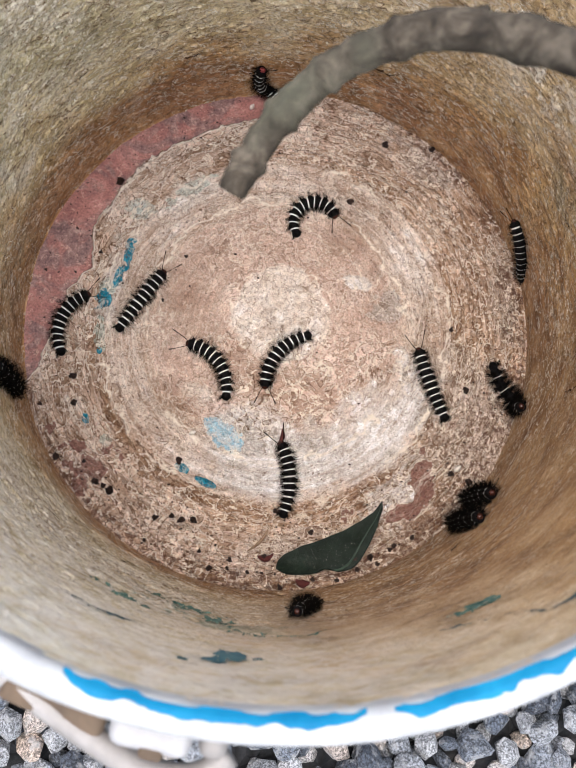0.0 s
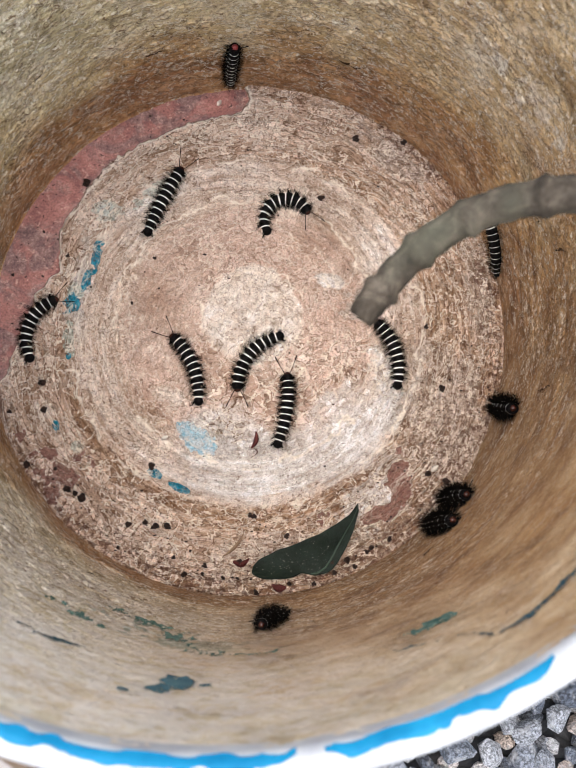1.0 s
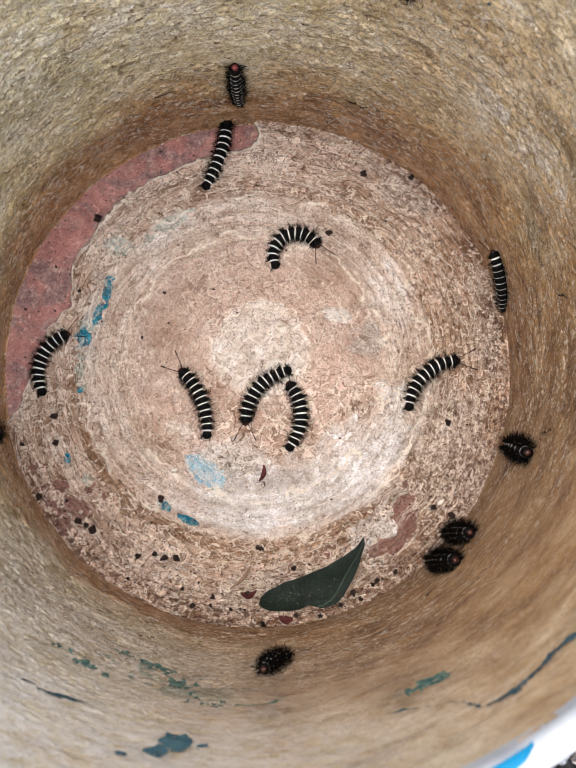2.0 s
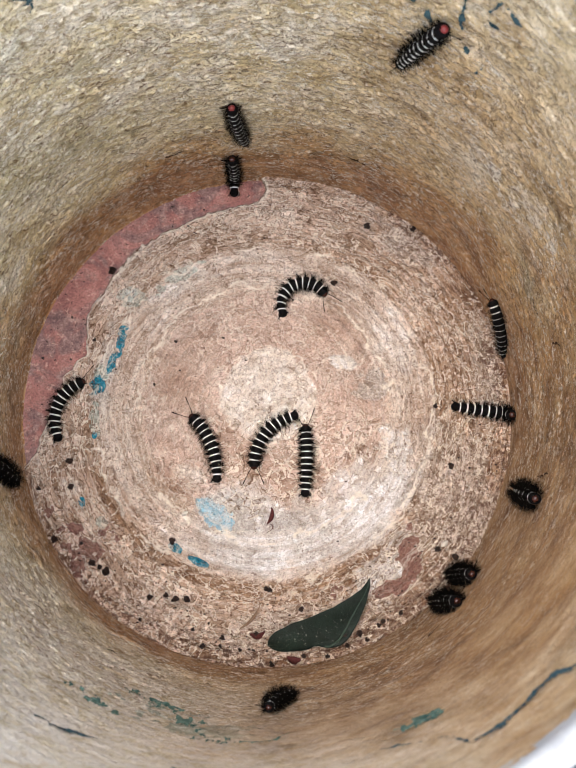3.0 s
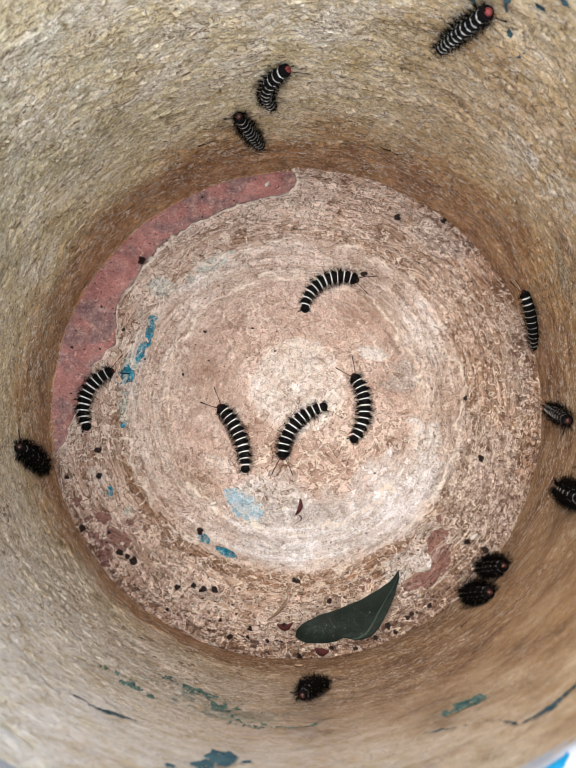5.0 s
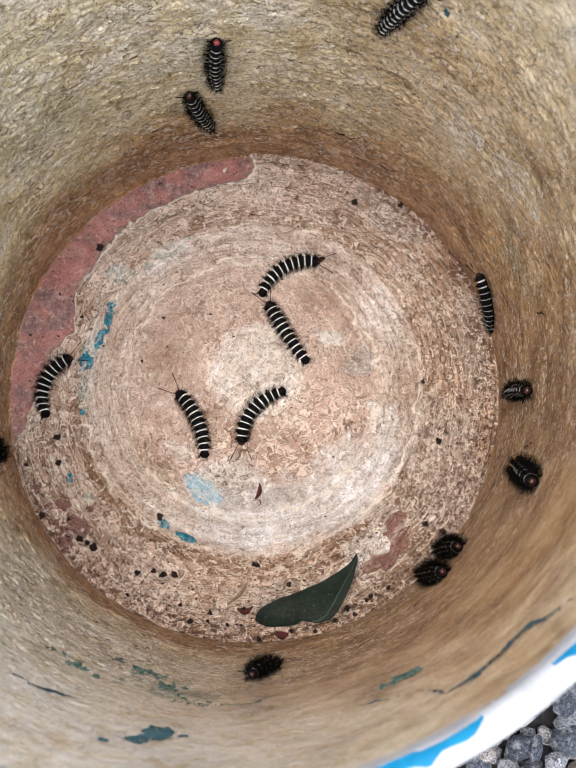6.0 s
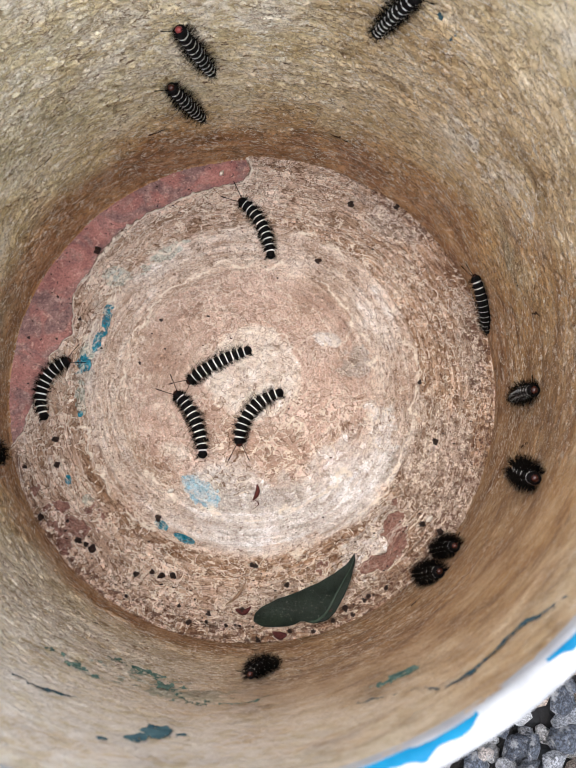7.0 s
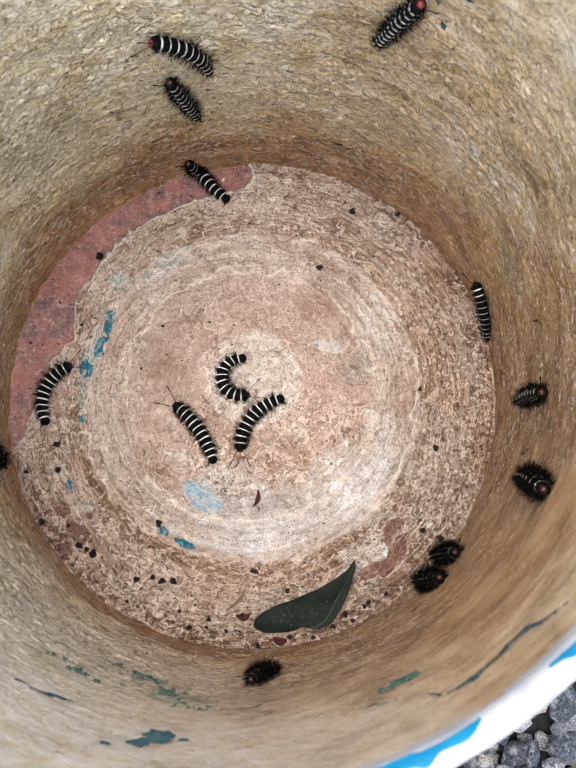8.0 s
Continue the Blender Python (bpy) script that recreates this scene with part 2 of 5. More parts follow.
    base = n.mix(n.math("MULTIPLY", n.attr("line"), n.ramp(sand, [(0.38, 0.6), (0.52, 1.0)])), base, (0.90, 0.83, 0.74))
    pit = n.ramp(n.noise(520, 3, 0.6), [(0.35, 1.0), (0.37, 0.0)])
    base = n.mix(n.math("MULTIPLY", pit, n.math("ADD", n.math("MULTIPLY", crisp, 0.7), 0.2)), base, (0.14, 0.07, 0.042))
    soil = n.ramp(n.noise(340, 6, 0.75), [(0.52, 0.0), (0.55, 1.0)])
    base = n.mix(n.math("MULTIPLY", soil, n.math("MULTIPLY", n.attr("dirt"), 0.8)), base, (0.12, 0.055, 0.036))
    height = n.raw("ADD", n.raw("MULTIPLY", grain, 0.5), n.raw("MULTIPLY", sand, 1.2))
    height = n.raw("ADD", height, n.raw("MULTIPLY", n.raw("ADD", mottle, streak), 0.8))
    height = n.raw("SUBTRACT", n.raw("ADD", height, n.raw("MULTIPLY", n.raw("ADD", lip1, lip2), 0.35)), n.raw("MULTIPLY", n.raw("ADD", gap1, gap2), 0.35))
    return n.finish(base, height, 1.0, 0.0012)


def pink_material():
    n = Nodes("old_pink_paint", 0.42, spec=0.35)
    c = n.ramp(n.noise(70, 5, 0.7, distort=0.4), [(0.34, (0.20, 0.085, 0.075)), (0.48, (0.29, 0.125, 0.110)), (0.60, (0.36, 0.165, 0.145)), (0.70, (0.45, 0.26, 0.225))])
    bruise = n.ramp(n.noise(31, 5, 0.68, distort=1.2), [(0.46, 0.0), (0.55, 1.0)])
    c = n.mix(n.math("MULTIPLY", bruise, 0.82), c, n.ramp(n.noise(190, 5, 0.75), [(0.36, (0.09, 0.055, 0.055)), (0.52, (0.20, 0.125, 0.12)), (0.66, (0.40, 0.28, 0.25))]))
    dust = n.ramp(n.noise(260, 6, 0.74), [(0.58, 0.0), (0.61, 0.9)])
    c = n.mix(n.math("MULTIPLY", dust, 0.5), c, (0.58, 0.38, 0.31))
    c = n.mix(1.0, c, n.ramp(n.noise(900, 3, 0.65), [(0.36, 0.74), (0.5, 1.0), (0.64, 1.2)]), "MULTIPLY")
    speck = n.ramp(n.noise(380, 3, 0.6), [(0.315, 1.0), (0.335, 0.0)])
    c = n.mix(n.math("MULTIPLY", speck, 0.9), c, (0.05, 0.022, 0.018))
    return n.finish(c, n.noise(420, 5, 0.7), 0.5, 0.0005)


def wall_material():
    n = Nodes("stained_bucket_wall", 0.72, spec=0.22)
    strokes = n.noise(1.0, 8, 0.62, n.scaled(48, 48, 62), 0.3)
    fine = n.noise(1.0, 4, 0.66, n.scaled(520, 520, 460), 0.2)
    mid = n.noise(1.0, 6, 0.68, n.scaled(200, 200, 210), 0.3)
    blot = n.noise(24, 6, 0.62, distort=0.3)
    upper = n.ramp(strokes, [(0.34, (0.46, 0.365, 0.195)), (0.45, (0.61, 0.515, 0.310)), (0.57, (0.69, 0.605, 0.415)), (0.68, (0.77, 0.71, 0.57))])
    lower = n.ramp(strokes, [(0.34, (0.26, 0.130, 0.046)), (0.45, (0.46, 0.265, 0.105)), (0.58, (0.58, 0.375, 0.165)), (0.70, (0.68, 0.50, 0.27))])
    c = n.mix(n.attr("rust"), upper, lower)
    # foot: brown band along the seam, with corner shade mixed into its colour
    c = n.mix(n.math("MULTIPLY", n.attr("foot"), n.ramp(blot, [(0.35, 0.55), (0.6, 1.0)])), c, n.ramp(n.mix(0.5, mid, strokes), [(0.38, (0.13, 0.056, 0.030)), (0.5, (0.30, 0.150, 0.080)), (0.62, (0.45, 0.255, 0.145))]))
    c = n.mix(n.math("MULTIPLY", n.attr("pale"), n.ramp(mid, [(0.42, 0.2), (0.54, 0.95)])), c, (0.75, 0.715, 0.635))
    c = n.mix(n.math("MULTIPLY", n.attr("green"), n.ramp(blot, [(0.40, 0.1), (0.58, 0.75)])), c, (0.34, 0.35, 0.25))
    c = n.mix(n.math("MULTIPLY", n.ragged(n.attr("teal"), mid, 1.2), 0.8), c, n.ramp(fine, [(0.40, (0.10, 0.20, 0.17)), (0.60, (0.34, 0.45, 0.38))]))
    c = n.mix(n.attr("umber"), c, n.ramp(strokes, [(0.34, (0.15, 0.075, 0.032)), (0.48, (0.27, 0.155, 0.072)), (0.64, (0.38, 0.25, 0.135))]))
    rough = n.attr("scuff")
    c = n.mix(1.0, c, n.ramp(n.attr("tone"), [(0.0, (0.62, 0.55, 0.46)), (0.5, 1.0), (1.0, (1.24, 1.26, 1.30))]), "MULTIPLY")
    c = n.mix(rough, c, n.mix(1.0, c, n.ramp(mid, [(0.36, 0.66), (0.45, 0.97), (0.56, 1.02), (0.65, 1.16)]), "MULTIPLY"))
    c = n.mix(rough, c, n.mix(1.0, c, n.ramp(fine, [(0.34, 0.62), (0.44, 0.97), (0.56, 1.02), (0.64, 1.22)]), "MULTIPLY"))
    tone1, lip1, gap1 = n.peel(n.noise(1.0, 4, 0.57, n.scaled(82, 82, 185), 0.5), 6.0, 5)
    tone2, lip2, gap2 = n.peel(n.noise(1.0, 3, 0.55, n.scaled(190, 190, 360), 0.4), 3.4, 9)
    gate = n.noise(45, 4, 0.6)
    here, there = n.ramp(gate, [(0.45, 0.05), (0.56, 1.0)]), n.ramp(gate, [(0.44, 1.0), (0.55, 0.15)])
    c = n.mix(n.math("MULTIPLY", rough, 0.7), c, n.mix(1.0, c, n.ramp(tone1, [(0.0, (0.76, 0.71, 0.64)), (0.5, 1.0), (1.0, (1.18, 1.20, 1.24))]), "MULTIPLY"))
    # wall relief painted on: shade in the crevices, highlights along flake edges
    for line, where, much, hue in ((gap1, here, 0.9, (0.14, 0.078, 0.034)), (gap2, there, 0.55, (0.16, 0.09, 0.04)), (lip1, there, 0.85, (0.83, 0.80, 0.71)), (lip2, here, 0.6, (0.82, 0.78, 0.68))):
        c = n.mix(n.math("MULTIPLY", line, n.math("MULTIPLY", n.math("MULTIPLY", where, rough), much)), c, hue)
    c = n.mix(n.math("MULTIPLY", n.attr("crack"), n.ramp(fine, [(0.38, 0.8), (0.60, 0.3)])), c, (0.14, 0.078, 0.034))
    c = n.mix(n.math("MULTIPLY", n.attr("line"), n.ramp(fine, [(0.40, 0.2), (0.56, 0.9)])), c, (0.83, 0.79, 0.69))
    chip = n.ramp(n.noise(1.0, 4, 0.64, n.scaled(170, 170, 240), 0.3), [(0.335, 1.0), (0.35, 0.0)])
    c = n.mix(n.math("MULTIPLY", chip, n.math("ADD", n.math("MULTIPLY", rough, 0.7), 0.15)), c, (0.13, 0.072, 0.033))
    h = n.raw("ADD", n.raw("MULTIPLY", mid, 1.3), n.raw("MULTIPLY", fine, 0.8))
    h = n.raw("ADD", h, n.raw("MULTIPLY", n.raw("SUBTRACT", lip1, gap1), 0.4))
    h = n.raw("MULTIPLY", h, n.raw("ADD", rough, 0.25))
    return n.finish(c, h, 1.0, 0.0016)


def plain(name, a, b, scale=120, rough=0.6, bump=0.2, dist=0.0004, spec=0.5, metal=0.0):
    n = Nodes(name, rough, metal, spec)
    c = n.ramp(n.noise(scale, 5, 0.65), [(0.3, a), (0.7, b)])
    return n.finish(c, n.noise(scale * 6, 4, 0.6), bump, dist)


def stone_material(name, use_random):
    n = Nodes(name, 0.8, spec=0.35)
    r = n.random() if use_random else n.island()
    tint = n.ramp(r, [(0.0, (0.028, 0.033, 0.044)), (0.3, (0.070, 0.082, 0.102)), (0.6, (0.14, 0.150, 0.165)), (0.85, (0.25, 0.255, 0.26)), (0.95, (0.26, 0.205, 0.165)), (1.0, (0.17, 0.15, 0.135))])
    speck = n.ramp(n.noise(900, 3, 0.75), [(0.38, 0.30), (0.5, 0.95), (0.62, 2.0)])
    c = n.mix(1.0, tint, speck, "MULTIPLY")
    patch = n.ramp(n.noise(160, 4, 0.7), [(0.52, 0.0), (0.64, 0.6)])
    c = n.mix(patch, c, (0.34, 0.345, 0.345))
    return n.finish(c, n.noise(420, 5, 0.7), 1.0, 0.0022)


M_CRUST, M_PINK, M_WALL = crust_material(), pink_material(), wall_material()
M_WHITE = plain("worn_white_plastic", (0.25, 0.26, 0.27), (0.40, 0.41, 0.41), 90, 0.5, 0.2)
M_CREAM = plain("dirty_cream_plastic", (0.13, 0.118, 0.11), (0.25, 0.24, 0.232), 60, 0.5, 0.2)
M_LUG = plain("grubby_white_plastic", (0.20, 0.20, 0.205), (0.34, 0.34, 0.345), 50, 0.5, 0.2)
M_BROWN = plain("brown_lug_hollow", (0.035, 0.022, 0.013), (0.10, 0.068, 0.042), 80, 0.8)
M_BLUE = plain("bright_blue_paint", (0.0, 0.095, 0.205), (0.006, 0.165, 0.30), 70, 0.5, 0.2, 0.0004, 0.12)
M_TEAL = plain("dry_teal_paint", (0.012, 0.055, 0.05), (0.17, 0.25, 0.20), 420, 0.85, 0.4, 0.0004, 0.08)
M_SLATE = plain("dry_slate_paint", (0.018, 0.040, 0.050), (0.060, 0.105, 0.115), 260, 0.85, 0.4, 0.0004, 0.08)
M_PETROL = plain("dry_petrol_blue_paint", (0.025, 0.075, 0.095), (0.085, 0.165, 0.175), 180, 0.8, 0.4, 0.0004, 0.12)
M_BLACK = plain("black_caterpillar_skin", (0.002, 0.002, 0.0025), (0.006, 0.0055, 0.006), 700, 0.7, 0.5, 0.0004, 0.06)
M_BAND = plain("white_band_skin", (0.58, 0.60, 0.58), (0.80, 0.82, 0.80), 900, 0.55, 0.3)
M_BRISTLE = plain("black_bristle", (0.002, 0.0018, 0.0018), (0.007, 0.006, 0.005), 400, 0.9, 0.0, spec=0.02)
M_PALEHAIR = plain("pale_hair", (0.16, 0.12, 0.07), (0.26, 0.2, 0.13), 400, 0.5, 0.0)
M_HEAD = plain("red_brown_head", (0.016, 0.005, 0.004), (0.055, 0.017, 0.012), 600, 0.2, 0.2, 0.0003, 0.35)
M_REDHEAD = plain("red_head", (0.10, 0.010, 0.011), (0.20, 0.028, 0.028), 600, 0.35, 0.3, 0.0003, 0.4)
M_PELLET = plain("dark_dropping", (0.004, 0.0025, 0.002), (0.045, 0.020, 0.014), 1100, 0.6, 1.0, 0.0010, 0.25)
M_LEAF = plain("dark_green_leaf", (0.002, 0.006, 0.0048), (0.011, 0.024, 0.0175), 110, 0.42, 1.0, 0.0010, 0.25)
M_VEIN = plain("leaf_midrib", (0.03, 0.055, 0.042), (0.06, 0.095, 0.075), 200, 0.6, spec=0.15)
M_SPECK = plain("pale_grit", (0.20, 0.22, 0.19), (0.42, 0.44, 0.40), 800, 0.6)
M_REDBIT = plain("dry_red_scrap", (0.045, 0.012, 0.012), (0.11, 0.03, 0.028), 500, 0.8, spec=0.15)
M_CHIP = plain("white_chip", (0.60, 0.57, 0.52), (0.78, 0.75, 0.70), 500, 0.7)
M_STRAW = plain("dry_straw_scrap", (0.20, 0.13, 0.085), (0.36, 0.26, 0.18), 300, 0.9, spec=0.1)


def bark_material():
    n = Nodes("grey_branch_bark", 0.85, spec=0.25)
    c = n.ramp(n.noise(130, 6, 0.7, distort=0.4), [(0.34, (0.012, 0.009, 0.006)), (0.5, (0.042, 0.034, 0.024)), (0.66, (0.105, 0.088, 0.066))])
    c = n.mix(n.ramp(n.noise(35, 3, 0.6), [(0.5, 0.0), (0.68, 0.5)]), c, (0.085, 0.09, 0.062))
    return n.finish(c, n.noise(420, 6, 0.7), 0.9, 0.0012)


def ground_material():
    n = Nodes("gravel_bed", 0.9, spec=0.2)
    cell = n.voronoi(70, "F1", out="Color")
    edge = n.voronoi(70, "DISTANCE_TO_EDGE")
    # bed colour and cell edges kept near black as shade between the stones
    c = n.mix(1.0, n.ramp(cell, [(0.0, (0.012, 0.013, 0.015)), (0.5, (0.028, 0.030, 0.034)), (1.0, (0.06, 0.06, 0.062))]), n.ramp(n.noise(600, 3, 0.7), [(0.3, 0.5), (0.7, 1.2)]), "MULTIPLY")
    c = n.mix(n.ramp(edge, [(0.02, 0.85), (0.12, 0.0)]), c, (0.015, 0.015, 0.016))
    return n.finish(c, n.ramp(edge, [(0.0, 0.0), (0.3, 1.0)]), 1.0, 0.004)


M_BARK, M_GROUND = bark_material(), ground_material()
M_STONE, M_STONES = stone_material("gravel_stone", True), stone_material("gravel_stones_mixed", False)

# ---- ground: one sheet to the horizon ----
GROUND_Z = -0.020
_v = []
for _x in (-1, 1):
    for _y in (-1, 1):
        _v.append((_x * 600, _y * 600, GROUND_Z))
ground = new("ground", mesh_of("ground", _v, [(0, 2, 3, 1)], M_GROUND, False))
tagged(ground, "grey crushed gravel yard around the paint bucket", "ground", kind="structure")

# ---- the bucket ----
bucket = new("paint_bucket")
tagged(bucket, "old white plastic paint bucket crusted with dried paint inside", "bucket")


def wall_tiers(T, Z):
    """The peeling, brushed-on layers of the wall paint, drawn out round the bucket."""
    u = T / (2 * np.pi)
    coarse = pfbm(u, Z / 0.011, 40, 3, 4, 0.55)
    small = pfbm(u, Z / 0.0048, 128, 8, 3, 0.55)
    flake = pfbm(u, Z / 0.0028, 240, 14, 2, 0.5)
    return tiers(0.50 * coarse + 0.32 * small + 0.18 * flake, 6.5, 2)


def scuffed(T, Z):
    """How rough the wall is: most low down and at mid height, smoother below the rim."""
    X0, Y0 = np.cos(T) * R, np.sin(T) * R
    near, east = step(0.0, 0.10, -Y0), step(0.05, 0.12, X0)
    v = 1.0 - 0.22 * east - 0.25 * step(0.16, 0.23, Z) - 0.42 * near * step(-0.08, 0.02, X0) * step(0.01, 0.06, Z) - 0.45 * near * step(0.10, 0.17, Z)
    return np.clip(v, 0.20, 1) * (0.58 + 0.42 * step(0.006, 0.04, Z))


def wall_face(T, Z):
    """Radius of the uneven inner face."""
    u = T / (2 * np.pi)
    rise = wall_tiers(T, Z)[0]
    swell = pfbm(u, Z / 0.03, 20, 5, 3) - 0.5
    grit = pfbm(u, Z / 0.0018, 400, 6, 2) - 0.5
    foot = (0.0012 + 0.0016 * np.sin(T)) * (1 - step(0.0, 0.030, Z))          # the paint piled up along the seam
    return wall_r(Z) - 0.0002 - foot - 0.0012 * swell - scuffed(T, Z) * (0.0042 * (rise - 0.5) + 0.0007 * grit)


def build_wall():
    nu, nv = 1350, 380
    th = np.linspace(0, 2 * np.pi, nu, endpoint=False)
    s = np.linspace(0, 1, nv) * (TOP - 0.004)
    T, Z = np.meshgrid(th, s, indexing="ij")
    X0, Y0, U = np.cos(T) * R, np.sin(T) * R, T / (2 * np.pi)
    rr = wall_face(T, Z)
    low = np.clip(1 - Z / FIL, 0, 1)
    rr = rr - FIL * (1 - np.sqrt(np.clip(1 - low ** 2, 0, 1)))
    V = np.stack([np.cos(T) * rr, np.sin(T) * rr, Z], -1).reshape(-1, 3)
    i, j = np.meshgrid(np.arange(nu), np.arange(nv - 1), indexing="ij")
    a, b = i * nv + j, ((i + 1) % nu) * nv + j
    me = sheet_of("inner_wall", V, np.stack([a, a + 1, b + 1, b], -1).reshape(-1, 4), M_WALL)
    deg = np.degrees(T)

    def off(d):
        return (deg - d + 180) % 360 - 180

    wob = 0.055 * (pfbm(U, Z / 0.03, 26, 9, 4) - 0.5)
    side = 0.5 + 0.5 * np.cos(np.radians(deg - 335))          # stain climbs higher on one side
    edge = 0.052 + 0.175 * side ** 5 - 0.020 * (0.5 + 0.5 * np.cos(np.radians(deg - 235)))
    rust = 1 - step(edge - 0.030, edge + 0.040, Z + 1.4 * wob)
    rust = np.maximum(rust, 0.55 * step(0.53, 0.64, pfbm(U, Z / 0.02, 30, 12, 4)) * step(0.04, 0.1, Z) * side)
    pale = step(0.47, 0.62, pfbm(U, Z / 0.022, 36, 15, 5)) * step(0.07, 0.13, Z) * (1 - 0.35 * step(0.19, 0.25, Z))
    spot = np.exp(-((off(38) / 9) ** 2 + ((Z - 0.122) / 0.022) ** 2)) + np.exp(-((off(24) / 5) ** 2 + ((Z - 0.126) / 0.014) ** 2))
    ochre = 1 - step(30, 65, np.abs(off(22)))
    pale = np.clip(0.75 * pale * (1 - 0.9 * ochre) + 0.95 * spot * step(0.45, 0.56, pfbm(U, Z / 0.008, 128, 16, 4)), 0, 1)
    rust = np.maximum(rust, 0.62 * ochre * (1 - 0.6 * step(0.15, 0.23, Z)) * (0.8 + wob / 0.06))
    green = np.exp(-((off(20) / 9) ** 2 + ((Z - 0.086) / 0.022) ** 2)) + 0.8 * np.exp(-((off(168) / 9) ** 2 + ((Z - 0.022) / 0.02) ** 2))
    green = np.clip(green + 0.62 * step(95, 130, deg) * (1 - step(160, 200, deg)) * step(0.05, 0.1, Z), 0, 1)
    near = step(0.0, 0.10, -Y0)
    west = near * (1 - step(0.0, 0.085, X0))
    pale = np.clip(pale * (1 - 0.85 * near) + 0.75 * west * step(0.04, 0.09, Z + wob), 0, 1)
    # brown carried over the near right wall up to the rim, darkening it
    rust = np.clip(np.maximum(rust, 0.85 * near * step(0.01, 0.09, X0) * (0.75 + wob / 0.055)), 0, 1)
    # seam band, painted darker than the brown itself for shade in the corner
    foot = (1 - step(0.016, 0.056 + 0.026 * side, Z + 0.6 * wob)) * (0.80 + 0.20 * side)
    teal = 1.2 * np.exp(-((off(259) / 14) ** 2 + ((Z - 0.137 - 0.0006 * off(259)) / 0.018) ** 2)) * step(0.44, 0.56, pfbm(U, Z / 0.007, 140, 19, 4))
    # umber: a darker, browner tone over one side, weaker towards the rim
    umber = 0.92 * (1 - step(25, 85, np.abs(off(316)))) * np.clip(1.15 - 0.60 * step(0.11, 0.22, Z) + 6 * wob, 0, 1)
    rise, tone, lip, gap = wall_tiers(T, Z)
    some = step(0.44, 0.58, pfbm(U, Z / 0.018, 44, 23, 3))
    scuff = scuffed(T, Z)
    tone = np.clip(0.5 + (tone - 0.5) * 0.50 * scuff, 0, 1)
    # layer edges as colour: bright lips in line, crevice shade in crack
    line, crack = lip * (0.22 + 0.60 * (1 - some)) * scuff, gap * (0.30 + 0.70 * some) * scuff ** 0.7
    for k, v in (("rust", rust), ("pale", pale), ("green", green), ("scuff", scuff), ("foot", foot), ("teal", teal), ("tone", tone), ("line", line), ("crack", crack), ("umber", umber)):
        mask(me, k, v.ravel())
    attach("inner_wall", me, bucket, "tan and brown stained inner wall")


def build_shell():
    """Outer skin, underside and the rounded rim lip, turned round the axis."""
    prof = [(0.0, -0.004), (R + 0.001, -0.004), (R + 0.003, -0.001), (wall_r(0.2) + 0.004, 0.2), (wall_r(TOP) + 0.0035, TOP - 0.016)]
    n = 128
    V, F = [], []
    for i in range(n):
        a = 2 * math.pi * i / n
        for r, z in prof:
            V.append((r * math.cos(a), r * math.sin(a), z))
    F = grid_faces(n, len(prof), True)
    attach("outer_wall", mesh_of("outer_wall", V, F, M_WHITE), bucket, "white outer wall")
    lip = []
    r0 = wall_r(TOP)
    for k in range(15):
        a = math.pi * (1.0 - k / 14)
        lip.append((r0 + 0.0030 + 0.0034 * math.cos(a) * (1 if k < 7 else 1.12), TOP - 0.0032 + 0.0032 * math.sin(a)))
    lip = [(r0 - 0.0004, TOP - 0.007)] + lip + [(r0 + 0.0068, TOP - 0.012), (r0 + 0.0040, TOP - 0.0145)]
    V = []
    n = 220
    for i in range(n):
        a = 2 * math.pi * i / n
        w = 0.0006 * (fbm(3 + 4 * math.cos(a), 4 * math.sin(a), 21) - 0.5)
        for r, z in lip:
            V.append(((r + w) * math.cos(a), (r + w) * math.sin(a), z + 0.5 * w))
    attach("rim", mesh_of("rim", V, grid_faces(n, len(lip), True), M_WHITE), bucket, "rolled white rim lip")


def blue_strip(a0, a1, seed):
    """A brushed band of blue paint on the rim, with ragged edges."""
    r0, n = wall_r(TOP), max(10, int((a1 - a0) * 2))
    V, F = [], []
    for i in range(n + 1):
        a = radians(a0 + (a1 - a0) * i / n)
        u = i / n
        end = min(1.0, 7 * u + 0.25, 7 * (1 - u) + 0.25)
        lo = -0.0030 - 0.0006 * (vnoise(i * 0.30, 1.0, seed) - 0.5)
        hi = lo + end * (0.0018 + 0.0022 * (vnoise(i * 0.30, 5.0, seed + 1) - 0.35) + 0.0008 * (vnoise(i * 0.9, 7.0, seed + 2) - 0.5))
        for k in range(7):
            q = lo + (hi - lo) * k / 6            # across the lip, 0 at its crown
            x = max(-0.0034, min(0.0034, q))
            z = TOP - 0.0032 + math.sqrt(max(0.0034 ** 2 - x * x, 0.0)) * 0.94 + 0.0004
            r = r0 + 0.0030 + x - (0.0003 if x < -0.003 else 0)
            V.append((r * math.cos(a), r * math.sin(a), z))
    F = grid_faces(n + 1, 7, False)
    attach("blue_paint_band", mesh_of("blue_paint_band", V, F, M_BLUE), bucket, "bright blue brushed paint on the rim")


